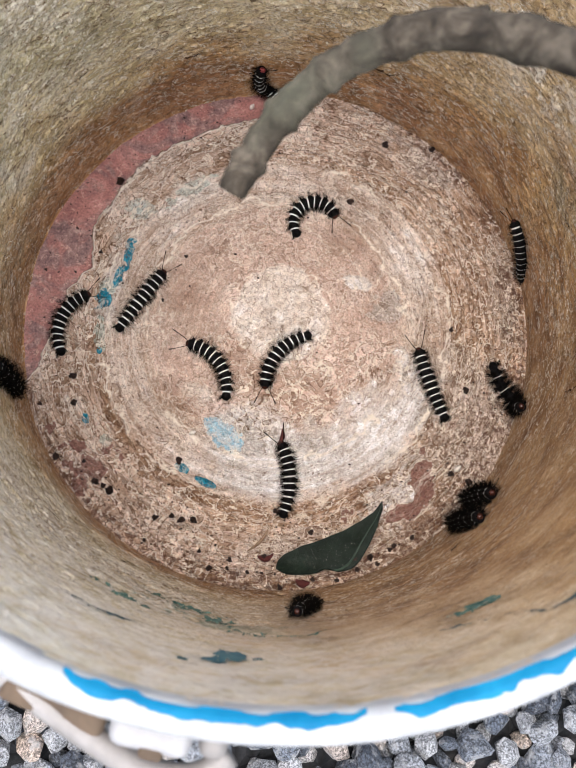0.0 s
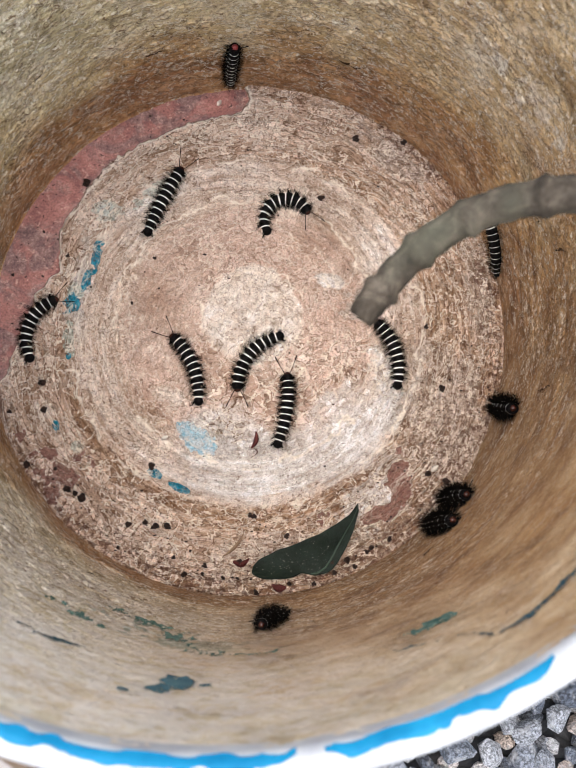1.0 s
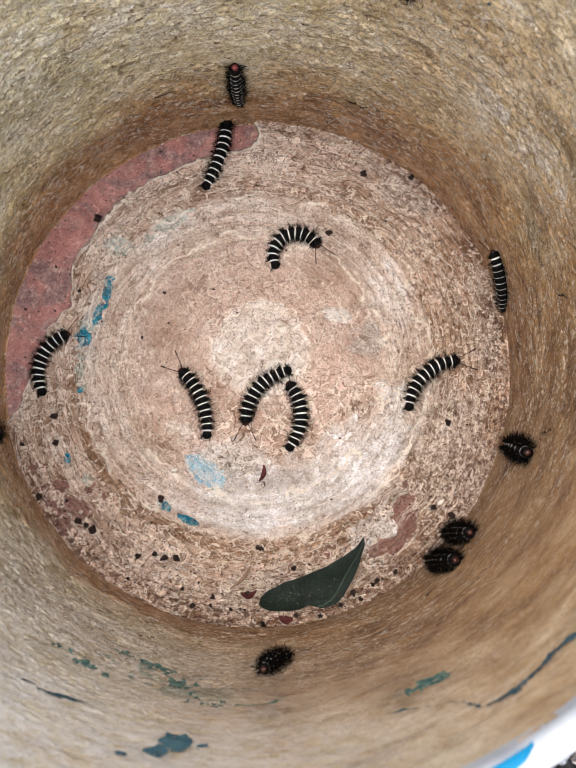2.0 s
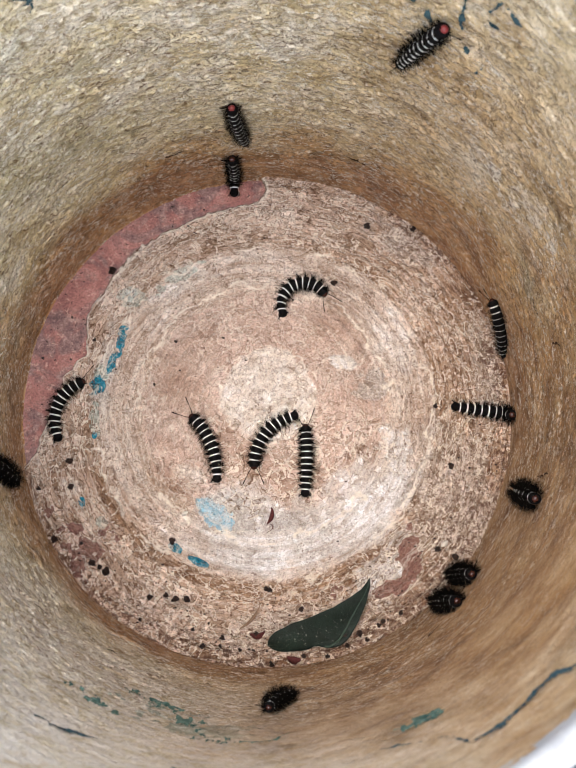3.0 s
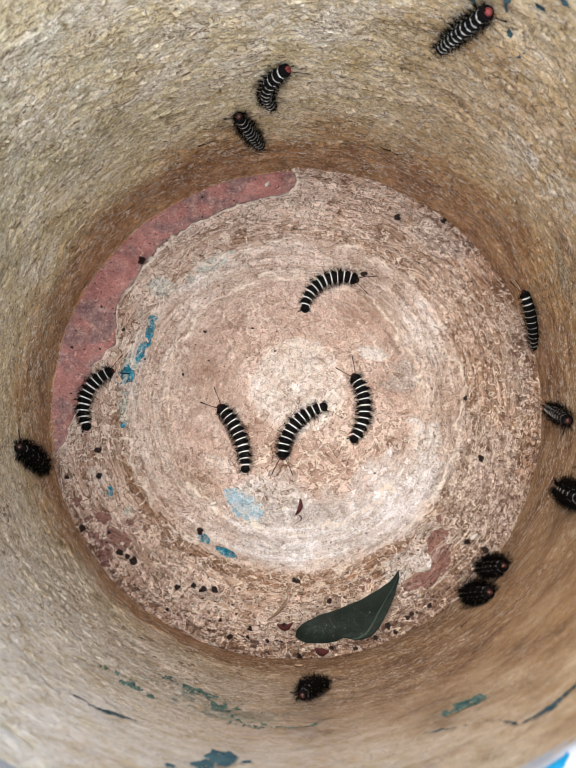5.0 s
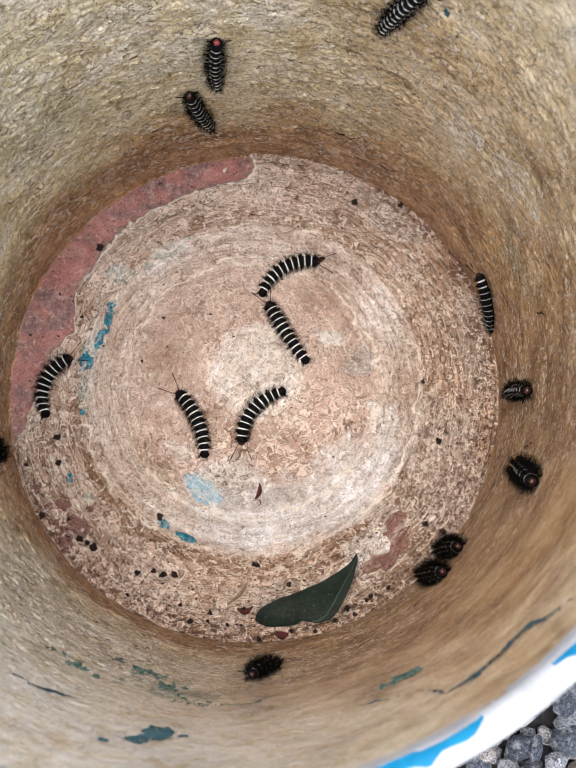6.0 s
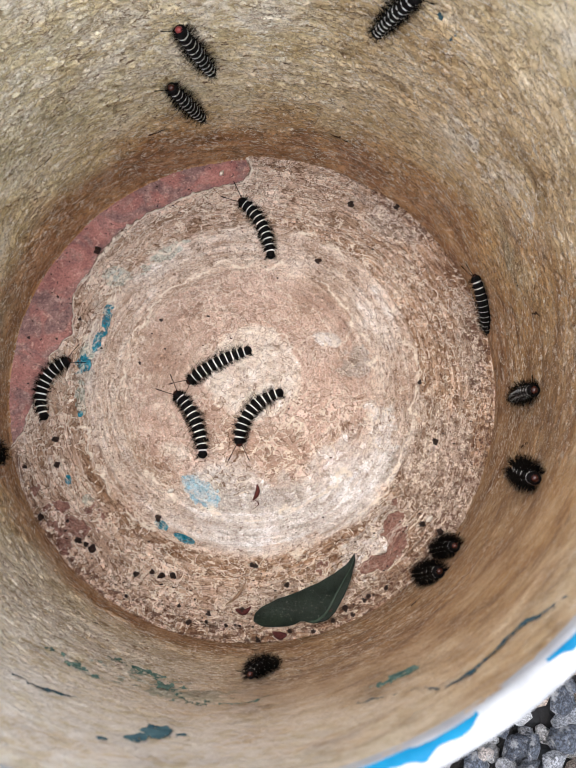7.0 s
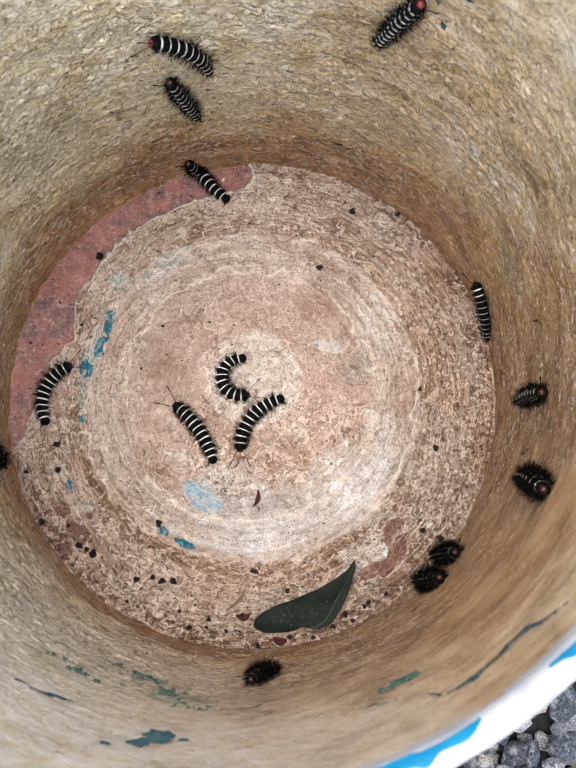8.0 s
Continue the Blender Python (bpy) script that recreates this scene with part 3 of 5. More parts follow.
def build_floor():
    """The old pink layer below, and the broken crust of later paint on it."""
    n = 96
    V = [(0, 0, 0.0002)] + [((R + 0.001) * math.cos(2 * math.pi * i / n), (R + 0.001) * math.sin(2 * math.pi * i / n), 0.0002) for i in range(n)]
    F = [(0, 1 + i, 1 + (i + 1) % n) for i in range(n)]
    attach("bottom_plate", mesh_of("bottom_plate", V, F, M_PINK, False), bucket, "smooth old pink paint on the bottom")
    cell = 0.0004
    m = int(2 * R / cell) + 2
    ax = (np.arange(m) - m / 2 + 0.5) * cell
    X, Y = np.meshgrid(ax, ax, indexing="ij")
    r, th = np.hypot(X, Y), np.arctan2(Y, X)
    deg = np.degrees(th) % 360
    swirl = fbm(r * 420 + 2.2 * np.cos(th), 2.6 * np.cos(th - 0.6) + r * 26 + 9, 31, 4)
    swirl2 = fbm(r * 1050 + 3 * np.sin(th), 5 * np.cos(th) + 3 * np.sin(2 * th) + 40, 33, 3)
    rag = fbm(X * 140, Y * 140, 35, 5) - 0.5
    ragf = fbm(X * 420, Y * 420, 36, 3) - 0.5
    # where the crust has come away and the pink shows: a crescent along the wall, and a tear opposite
    inner = np.interp(deg, [84.0, 85.0, 90.0, 92.0, 100, 112, 128, 141, 152, 162, 170, 183, 190, 197], [140, 113, 113, 113, 111.5, 111, 111, 109, 107, 99, 107, 114.5, 121, 140]) / 1000
    bare = step(-0.0022, 0.0022, r - inner - 0.006 * rag * step(98, 112, deg) - 0.002 * ragf)
    cap = np.hypot(X + 0.0075, Y - 0.1212)
    bare = np.where((X > -0.0075) & (Y > 0.05), step(-0.0022, 0.0022, 0.0083 - cap - 0.0015 * ragf), bare)

    def patch(x, y, rx, ry, rot):
        ca, sa = math.cos(radians(rot)), math.sin(radians(rot))
        dx, dy = (X - x) * ca + (Y - y) * sa, -(X - x) * sa + (Y - y) * ca
        return step(0, 0.25, 1 - np.hypot(dx / rx, dy / ry) + 1.6 * rag + 0.8 * ragf)

    tear = np.maximum(np.maximum(patch(0.0740, -0.0715, 0.0055, 0.009, -10), patch(0.066, -0.0905, 0.013, 0.0048, 18)), patch(0.0735, -0.083, 0.0045, 0.008, -25))
    mauve = tear
    torn = np.maximum(np.maximum(patch(0.0710, -0.0740, 0.011, 0.015, -10), patch(0.062, -0.0870, 0.020, 0.010, 18)), patch(0.0, 0.0, 0.001, 0.001, 0)) * (1 - tear) * step(-0.004, 0.003, 0.075 - X)
    for px, py, pr in ((0.036, -0.094, 0.0048), (-0.090, -0.070, 0.0105), (-0.102, -0.069, 0.006), (-0.082, -0.064, 0.007), (-0.094, -0.079, 0.006), (-0.112, -0.052, 0.003), (0.075, -0.060, 0.003)):
        mauve = np.maximum(mauve, step(0, 0.0012, pr * (0.75 + 3.0 * rag + 1.5 * ragf) - np.hypot(X - px, Y - py)))
    hgt = 0.0012 + 0.0016 * (swirl - 0.5) + 0.0007 * (swirl2 - 0.5) + 0.0018 * rag + 0.0010 * ragf
    hgt += 0.0005 * (1 - step(0.064, 0.0655, r + 0.004 * rag)) + 0.0005 * (1 - step(0.0245, 0.0255, r + 0.003 * rag))
    hgt += 0.0008 * step(0.083, 0.088, r + 0.005 * rag) + 0.0004 * np.exp(-((r - 0.0885) / 0.0018) ** 2)
    ring_f = pfbm(th / (2 * np.pi), r / 0.0060 + 1.6 * rag, 32, 51, 4, 0.52)
    flat_f = fbm(X / 0.0085 + 0.8 * ragf, Y / 0.0085, 53, 4, 0.54)
    far = step(0.060, 0.072, r + 0.006 * rag)
    rise1, tone1 = tiers(flat_f * (1 - 0.55 * far) + 0.55 * far * ring_f, 4.6, 1)[:2]
    rise2 = tiers(0.75 * fbm(X / 0.0036, Y / 0.0036, 57, 3, 0.52) + 0.25 * flat_f, 3.4, 3)[0]
    hgt += 0.0024 * (rise1 - 0.5) + 0.0010 * (rise2 - 0.5)
    hgt += 0.0008 * torn - 0.0009 * mauve
    lipline = np.maximum(np.exp(-((bare - 0.36) / 0.20) ** 2) * step(0.02, 0.15, bare), np.exp(-((mauve - 0.36) / 0.20) ** 2) * step(0.02, 0.15, mauve))
    hgt = np.maximum(hgt, 0.0004) * (1 - bare) - 0.0012 * (bare > 0.85) + 0.0007 * lipline * (bare < 0.85)
    hgt = np.maximum(hgt, 0.0004 - 0.0016 * (bare > 0.85))
    keep = r < R + 0.0005
    idx = -np.ones(X.shape, int)
    idx[keep] = np.arange(keep.sum())
    V = np.stack([X[keep], Y[keep], hgt[keep]], -1)
    a, b, c, d = idx[:-1, :-1], idx[1:, :-1], idx[1:, 1:], idx[:-1, 1:]
    ok = (a >= 0) & (b >= 0) & (c >= 0) & (d >= 0)
    me = sheet_of("paint_crust", V, np.stack([a[ok], b[ok], c[ok], d[ok]], -1), M_CRUST)

    def blob(x, y, rx, ry, rot=0.0, wild=0.9):
        ca, sa = math.cos(radians(rot)), math.sin(radians(rot))
        dx, dy = (X - x) * ca + (Y - y) * sa, -(X - x) * sa + (Y - y) * ca
        return 1 - step(0.65, 1.15, np.hypot(dx / rx, dy / ry) + wild * (rag * 1.2 + ragf))

    dish = 1 - step(0.062, 0.066, r + 0.006 * rag)                # the sunken middle
    hub = 1 - step(0.0235, 0.0262, np.hypot(X - 0.002, Y - 0.008) + 0.007 * rag)
    ring = step(0.064, 0.072, r + 0.006 * rag) * (1 - step(0.086, 0.090, r + 0.007 * rag))
    outer = step(0.086, 0.091, r + 0.007 * rag)
    right = 1 - step(50, 110, np.abs((deg - 345 + 180) % 360 - 180))
    low = 1 - step(40, 80, np.abs((deg - 262 + 180) % 360 - 180))
    band = 0.35 + 1.1 * (swirl - 0.25)
    rust = outer * np.clip(0.20 + 0.72 * right + 0.14 * low, 0, 1) * np.clip(1.25 * band + 0.15 + 0.8 * rag, 0.25, 1)
    rust += 1.5 * np.exp(-((r - 0.0925 - 0.012 * rag) / 0.0042) ** 2) * np.clip(band + 0.3, 0.3, 1) * (0.25 + 0.75 * low)
    rust += 0.45 * step(0.120, 0.130, r) + 0.35 * ring * step(0.56, 0.66, swirl) + 0.45 * blob(-0.046, -0.047, 0.018, 0.010, -30) + 0.4 * blob(0.052, -0.030, 0.016, 0.012)
    sector = step(0.046, 0.054, r + 0.02 * rag) * (1 - step(0.083, 0.088, r + 0.007 * rag)) * step(228, 248, deg) * (1 - step(325, 345, deg))
    white = 0.9 * torn + 1.3 * blob(0.060, -0.081, 0.013, 0.0075, 35, 1.1) + 1.1 * blob(0.041, 0.026, 0.006, 0.003, -20, 1.2) + 1.1 * blob(0.070, -0.024, 0.007, 0.015, 8, 1.3) + blob(-0.072, 0.062, 0.004, 0.003, 0, 1.2) + sector * np.clip(0.45 + 2.4 * (fbm(X * 70, Y * 70, 49, 4) - 0.42), 0, 1) + 0.75 * blob(0.020, -0.066, 0.052, 0.015, 6, 0.5) + 0.6 * blob(0.055, -0.050, 0.026, 0.010, 42, 0.6) + 0.7 * blob(-0.010, -0.050, 0.022, 0.014, -10, 0.6)
    pale = 0.95 * hub + 0.50 * ring * (0.30 + 0.7 * step(0.40, 0.55, swirl))
    pale += 0.85 * blob(0.069, -0.026, 0.008, 0.017, 8, 1.2) + 0.6 * blob(0.066, 0.035, 0.012, 0.02, 20)
    pale += 0.9 * blob(-0.039, -0.033, 0.009, 0.005, -30) + 0.9 * blob(0.041, 0.026, 0.007, 0.0035, -20) + 0.95 * blob(0.062, -0.083, 0.013, 0.008, 38, 1.1)
    pale += 0.25 * step(0.56, 0.68, swirl2) + 0.6 * blob(-0.101, -0.040, 0.006, 0.005) + 0.8 * lipline + 0.5 * blob(-0.045, 0.070, 0.02, 0.008, 30)
    grey = 0.7 * blob(0.056, 0.013, 0.010, 0.010) + 0.6 * blob(-0.084, 0.022, 0.006, 0.026, -10) + 0.45 * blob(-0.018, -0.046, 0.012, 0.006) + 0.4 * blob(0.116, 0.020, 0.009, 0.030) + 0.4 * blob(0.075, 0.090, 0.022, 0.012, -35) + 0.5 * blob(0.0, -0.058, 0.03, 0.008)
    grey = grey + 0.45 * blob(0.096, -0.048, 0.026, 0.050, 0, 0.8) + 0.35 * blob(0.030, -0.112, 0.060, 0.014, 8, 0.9)
    teal = 0.75 * blob(-0.070, 0.061, 0.008, 0.005) + 0.6 * blob(-0.047, 0.072, 0.017, 0.0035, 32) + 0.75 * blob(-0.089, -0.006, 0.003, 0.011) + 0.7 * blob(-0.084, -0.057, 0.003, 0.003) + 0.5 * blob(-0.104, 0.035, 0.0025, 0.012, -20) + 0.6 * blob(-0.086, 0.020, 0.005, 0.006)
    blue = 0.52 * blob(-0.076, 0.039, 0.0030, 0.009, -15) + 0.54 * blob(-0.081, 0.026, 0.0028, 0.007, -15) + 0.52 * blob(-0.0875, 0.014, 0.0055, 0.0050) + 0.85 * blob(-0.034, -0.0775, 0.0068, 0.0018, -24, 0.5)
    blue += 0.6 * blob(-0.045, -0.071, 0.0042, 0.0022, -30, 0.7) + 0.9 * blob(-0.094, -0.047, 0.0025, 0.0035) + 0.9 * blob(-0.089, -0.013, 0.0018, 0.0025)
    sky = 0.9 * blob(-0.026, -0.054, 0.012, 0.0065, -38, 0.6)
    rose = 0.9 * dish * (1 - hub) + 0.5 * blob(-0.092, -0.072, 0.016, 0.012) + 0.35 * blob(-0.10, 0.0, 0.012, 0.03)
    # dirt in patches; the full ring term darkens the floor next to the wall
    dirt = 0.58 * step(0.100, 0.124, r) * step(200, 235, deg) * (1 - step(350, 360, deg)) + 0.75 * step(0.118, 0.128, r) + 0.9 * blob(0.120, 0.016, 0.008, 0.026) + 0.5 * blob(0.100, -0.055, 0.02, 0.03) + 0.5 * blob(0.080, 0.095, 0.03, 0.012, -40)
    gate = fbm(X * 55, Y * 55, 43, 4)
    some = step(0.46, 0.58, gate)
    bald = np.clip(blob(0.036, 0.051, 0.026, 0.010, -18, 0.7) + 0.8 * blob(-0.044, 0.014, 0.020, 0.034, 0, 0.8) + 0.7 * blob(0.046, 0.036, 0.014, 0.007, -60, 0.8), 0, 1)
    busy = np.clip(blob(0.022, -0.030, 0.050, 0.028, 10, 0.8) + 0.8 * blob(0.060, -0.105, 0.05, 0.02, 30) + 0.7 * blob(-0.060, -0.095, 0.05, 0.025, -35) + 0.6 * outer + 0.5 * blob(0.118, -0.01, 0.014, 0.05) + 0.6 * blob(-0.100, -0.030, 0.018, 0.04), 0, 1)
    calm = (1 - 0.85 * mauve) * (1 - 0.70 * np.clip(sector, 0, 1)) * (1 - 0.70 * bald) * (0.60 + 0.65 * busy)
    rim = np.exp(-((r - 0.0670 - 0.012 * rag) / 0.0008) ** 2) + np.exp(-((r - 0.0880 - 0.011 * rag) / 0.0008) ** 2) + np.exp(-((np.hypot(X - 0.002, Y - 0.008) - 0.0245 - 0.010 * rag) / 0.0005) ** 2)
    arcs = fbm(r * 640 + 5 * rag, 1.7 * np.cos(th + 0.4) + 1.1 * np.sin(2 * th) + 20, 41, 3)
    line = lipline + 0.95 * rim * step(0.45, 0.53, fbm(X * 90, Y * 90, 46, 3))
    line += 0.5 * step(0.64, 0.68, arcs) * (1 - step(0.69, 0.73, arcs)) * some
    bare_edge = np.exp(-((bald - 0.5) / 0.16) ** 2)
    line += 0.7 * bare_edge * step(0.45, 0.55, gate)
    crk = fbm(r * 260 + 12 * rag, 1.3 * np.cos(th) + 1.3 * np.sin(th) + 60, 44, 4)
    crisp = 0.16 + 0.36 * ring + 0.70 * outer - 0.15 * np.clip(white, 0, 1) + 0.25 * step(0.53, 0.62, fbm(X * 60, Y * 60, 48, 3))
    crack = 0.9 * np.exp(-((crk - 0.5) / 0.005) ** 2) * step(0.50, 0.58, fbm(X * 38, Y * 38, 45, 3))
    tone = 0.5 + (1 - 0.7 * bald) * (0.15 + 0.20 * busy) * (tone1 - 0.5) + 0.9 * (fbm(X * 30, Y * 30, 59, 4) - 0.5) - 0.10 * bald
    tone += 0.30 * rim * step(0.40, 0.6, gate) - 0.22 * np.exp(-((r - 0.0920 - 0.012 * rag) / 0.0035) ** 2) * (0.3 + 0.7 * low)
    tone += 0.75 * (swirl - 0.5) * (0.25 + 0.75 * far) + 0.45 * (swirl2 - 0.5) * far + 0.10 * hub - 0.06 * dish
    tone = np.clip(tone, 0, 1)
    for k, val in (("tone", tone), ("calm", calm), ("busy", busy), ("far", far)):
        mask(me, k, np.clip(val, 0, 1)[keep])
    pol = me.attributes.new("polar", "FLOAT_VECTOR", "POINT")
    pol.data.foreach_set("vector", np.stack([r, 0.09 * np.cos(th), 0.09 * np.sin(th)], -1)[keep].ravel())
    # crack lines, plus a shadow painted along the torn crust edges
    crack = crack * (1 - lipline) + 1.1 * np.exp(-((bare - 0.64) / 0.14) ** 2) + np.exp(-((mauve - 0.72) / 0.14) ** 2)
    mask(me, "line", np.clip(line, 0, 1)[keep])
    mask(me, "crack", np.clip(crack, 0, 1)[keep])
    for k, val in (("rust", rust), ("pale", pale), ("grey", grey), ("teal", 1.4 * teal), ("blue", 1.5 * blue), ("sky", 1.3 * sky), ("mauve", 0.9 * mauve), ("white", np.clip(1.15 * white, 0, 1) * (0.92 + 0.5 * (swirl2 - 0.5))), ("crisp", crisp), ("rose", rose), ("dirt", dirt)):
        mask(me, k, np.clip(val, 0, 1)[keep])
    attach("paint_crust", me, bucket, "flaking beige dried paint in rings")
    return hgt, ax


build_wall()
build_shell()
_hgt, _ax = build_floor()


def floor_z(x, y):
    i, j = int(round((x - _ax[0]) / (_ax[1] - _ax[0]))), int(round((y - _ax[0]) / (_ax[1] - _ax[0])))
    i, j = min(max(i, 1), len(_ax) - 2), min(max(j, 1), len(_ax) - 2)
    return max(0.0002, float(_hgt[i - 1:i + 2, j - 1:j + 2].max()))


for _k, (_a0, _a1) in enumerate(((-111, -83), (-80.5, -58.5), (-50, -24), (-9, 33), (52, 96), (120, 171), (186, 232))):
    blue_strip(_a0, _a1, 60 + 5 * _k)


def wall_point(deg, z, out=0.0):
    a, r = radians(deg), wall_r(z) - out
    return Vector((r * math.cos(a), r * math.sin(a), z))


def paint_film(deg, z, wide, high, field, material, name, label):
    """A thin ragged film of paint on the wall where field(along, up) is above nought."""
    cell = 0.00036
    nu, nv = int(2 * wide / cell) + 2, int(2 * high / cell) + 2
    S, Q = np.meshgrid((np.arange(nu) - nu / 2) * cell, (np.arange(nv) - nv / 2) * cell, indexing="ij")
    val = field(S, Q)
    T, Z = radians(deg) + S / R, np.clip(z + Q, 0.002, TOP - 0.008)
    rad = wall_face(T, Z) - 0.00012 - 0.00040 * np.clip(val / 0.25, 0, 1)
    V = np.stack([np.cos(T) * rad, np.sin(T) * rad, Z], -1).reshape(-1, 3)
    idx = np.arange(nu * nv).reshape(nu, nv)
    ok = (val[:-1, :-1] > 0) & (val[1:, :-1] > 0) & (val[1:, 1:] > 0) & (val[:-1, 1:] > 0)
    F = np.stack([idx[:-1, :-1][ok], idx[:-1, 1:][ok], idx[1:, 1:][ok], idx[1:, :-1][ok]], -1)
    if len(F) == 0:
        return
    used, inv = np.unique(F, return_inverse=True)
    attach(name, mesh_of(name, V[used], inv.reshape(-1, 4).tolist(), material), bucket, label)


def fleck(deg, z, w, h, rot, material, seed, label, solid=0.0):
    """A dried splash on the wall, broken into scraps."""
    ca, sa = math.cos(radians(rot)), math.sin(radians(rot))

    def field(S, Q):
        x, y = (S * ca + Q * sa) / w, (-S * sa + Q * ca) / h
        return solid + 0.30 - 0.42 * (x * x + y * y) + 2.7 * (fbm(S * 420 + seed, Q * 260, seed, 5, 0.66) - 0.5)

    paint_film(deg, z, 2.0 * max(w, h), 2.0 * max(w, h), field, material, "paint_fleck", label)


def drip(points, widths, material, label):
    """A dried run of paint along the wall."""
    d0, z0 = sum(p[0] for p in points) / len(points), sum(p[1] for p in points) / len(points)
    line = [(radians(p.x - d0) * R, p.y / 1000 - z0) for p in smooth_line([(d, z * 1000, 0) for d, z in points], 6)]
    wide, high = max(abs(p[0]) for p in line) + 0.004, max(abs(p[1]) for p in line) + 0.004

    def field(S, Q):
        best = np.full(S.shape, -9.0)
        S2, Q2 = S + 0.0018 * (fbm(S * 260, Q * 260, 91, 3) - 0.5), Q + 0.0022 * (fbm(S * 260, Q * 260 + 50, 92, 3) - 0.5)
        for i in range(len(line) - 1):
            (ax, ay), (bx, by) = line[i], line[i + 1]
            dx, dy = bx - ax, by - ay
            t = np.clip(((S2 - ax) * dx + (Q2 - ay) * dy) / (dx * dx + dy * dy + 1e-12), 0, 1)
            u = i / (len(line) - 2 or 1) * (len(widths) - 1)
            k = min(int(u), len(widths) - 2)
            w = widths[k] + (widths[k + 1] - widths[k]) * (u - k)
            best = np.maximum(best, 1 - np.hypot(S2 - ax - t * dx, Q2 - ay - t * dy) / w)
        return best + 2.4 * (fbm(S * 420, Q * 420, int(abs(d0) * 7), 4, 0.6) - 0.5)

    paint_film(d0, z0, wide, high, field, material, "paint_drip", label)


FLECKS = [
    (-96.2, 0.204, 3.4, 3.6, 0), (-98.0, 0.214, 1.8, 2.4, 0), (-101.5, 0.221, 1.4, 0.9, 10), (-93.0, 0.205, 1.5, 0.8, 30),
    (-63.0, 0.190, 5.5, 2.6, 15), (-66.0, 0.189, 1.2, 3.2, 10), (-118, 0.144, 2.6, 1.6, -20), (-114, 0.148, 3.4, 1.5, -25),
    (-110, 0.152, 2.4, 1.4, -10), (-105, 0.117, 3.5, 1.5, 10), (-102, 0.122, 5.0, 2.0, -15), (-99, 0.136, 4.5, 2.4, -30),
]
FLECKS += [
    (-96, 0.152, 4.0, 2.4, -10), (-92, 0.158, 4.5, 1.5, 5), (-110.5, 0.115, 3.0, 1.2, -20), (63, 0.196, 1.4, 2.4, 20),
    (60, 0.190, 1.6, 2.8, -20), (50, 0.207, 2.4, 1.8, 20), (48, 0.218, 3.2, 1.2, 15), (57, 0.211, 1.3, 1.6, 0),
    (53, 0.183, 1.5, 1.0, 30), (50, 0.177, 0.8, 2.0, 20), (70, 0.199, 2.5, 1.4, 10), (121, 0.206, 2.6, 1.2, -20),
]
for _i, (_d, _z, _w, _h, _rot) in enumerate(FLECKS):
    fleck(_d, _z, (1.6 if 6 <= _i < 15 else (1.25 if _i < 6 else 0.95)) * _w / 1000, (3.6 if 6 <= _i < 15 else (1.8 if _i < 6 else 1.1)) * _h / 1000, _rot, M_PETROL if _i < 4 else M_SLATE if _i >= 15 else M_TEAL, 100 + 7 * _i, "small patch of dry teal paint", 0.45 if _i < 2 else (-0.20 if 6 <= _i < 15 else 0.12))
drip([(-70, 0.202), (-66, 0.209), (-62, 0.219), (-60, 0.234)], (0.0005, 0.0006, 0.0004, 0.0006), M_SLATE, "thin dark paint run")
drip([(-60, 0.234), (-57, 0.236), (-53, 0.235), (-50.5, 0.232), (-48, 0.233), (-43, 0.243)], (0.0006, 0.0014, 0.0010, 0.0022, 0.0016, 0.0006), M_SLATE, "dark slate paint run along the wall")
drip([(-118, 0.192), (-114, 0.192), (-112, 0.190), (-109, 0.188)], (0.0003, 0.0010, 0.0014, 0.0006), M_SLATE, "dark blue paint run")
drip([(-91, 0.159), (-86, 0.160), (-83, 0.151)], (0.0005, 0.0006, 0.0004), M_TEAL, "thin green paint line")
drip([(54.6, 0.194), (55.2, 0.204), (55.3, 0.213), (56, 0.222)], (0.0009, 0.0008, 0.0008, 0.0007), M_SLATE, "dark paint run down the wall")
drip([(51.2, 0.213), (50.2, 0.222), (51, 0.232)], (0.0007, 0.0004, 0.0005), M_SLATE, "thin dark paint run down the wall")
drip([(126, 0.214), (123.5, 0.211), (121, 0.206), (121.8, 0.199)], (0.0003, 0.0004, 0.0006, 0.0003), M_SLATE, "fine dark paint thread")

M_SPLINTER = plain("dark_bark_splinter", (0.02, 0.010, 0.005), (0.06, 0.033, 0.018), 500, 0.8, 0.5, spec=0.1)
# first three stand for splinters, the rest for cracks, all laid as films
SPLINTERS = [
    ((-56.2, 0.0748), (-54.0, 0.0722), (-52.1, 0.0702)), ((-17.0, 0.0731), (-16.8, 0.084), (-16.7, 0.0923)), ((8.4, 0.0914), (7.6, 0.098), (6.5, 0.1028)),
    ((-120.4, 0.0706), (-118.8, 0.0690), (-117.0, 0.0700)), ((-136.7, 0.0921), (-134.0, 0.0880), (-132.0, 0.0860)), ((19.1, 0.0839), (17.0, 0.0810), (15.0, 0.0815)),
    ((112.0, 0.050), (109.0, 0.049), (106.5, 0.051)), ((71.0, 0.045), (67.5, 0.043), (64.0, 0.044)), ((82.0, 0.110), (79.0, 0.107), (77.0, 0.108)), ((137.0, 0.085), (133.5, 0.082), (131.0, 0.083)),
]
for _line in SPLINTERS:
    drip(_line, (0.0003, 0.0007, 0.0003), M_SPLINTER, "thin dark brown mark on the dried wall paint")


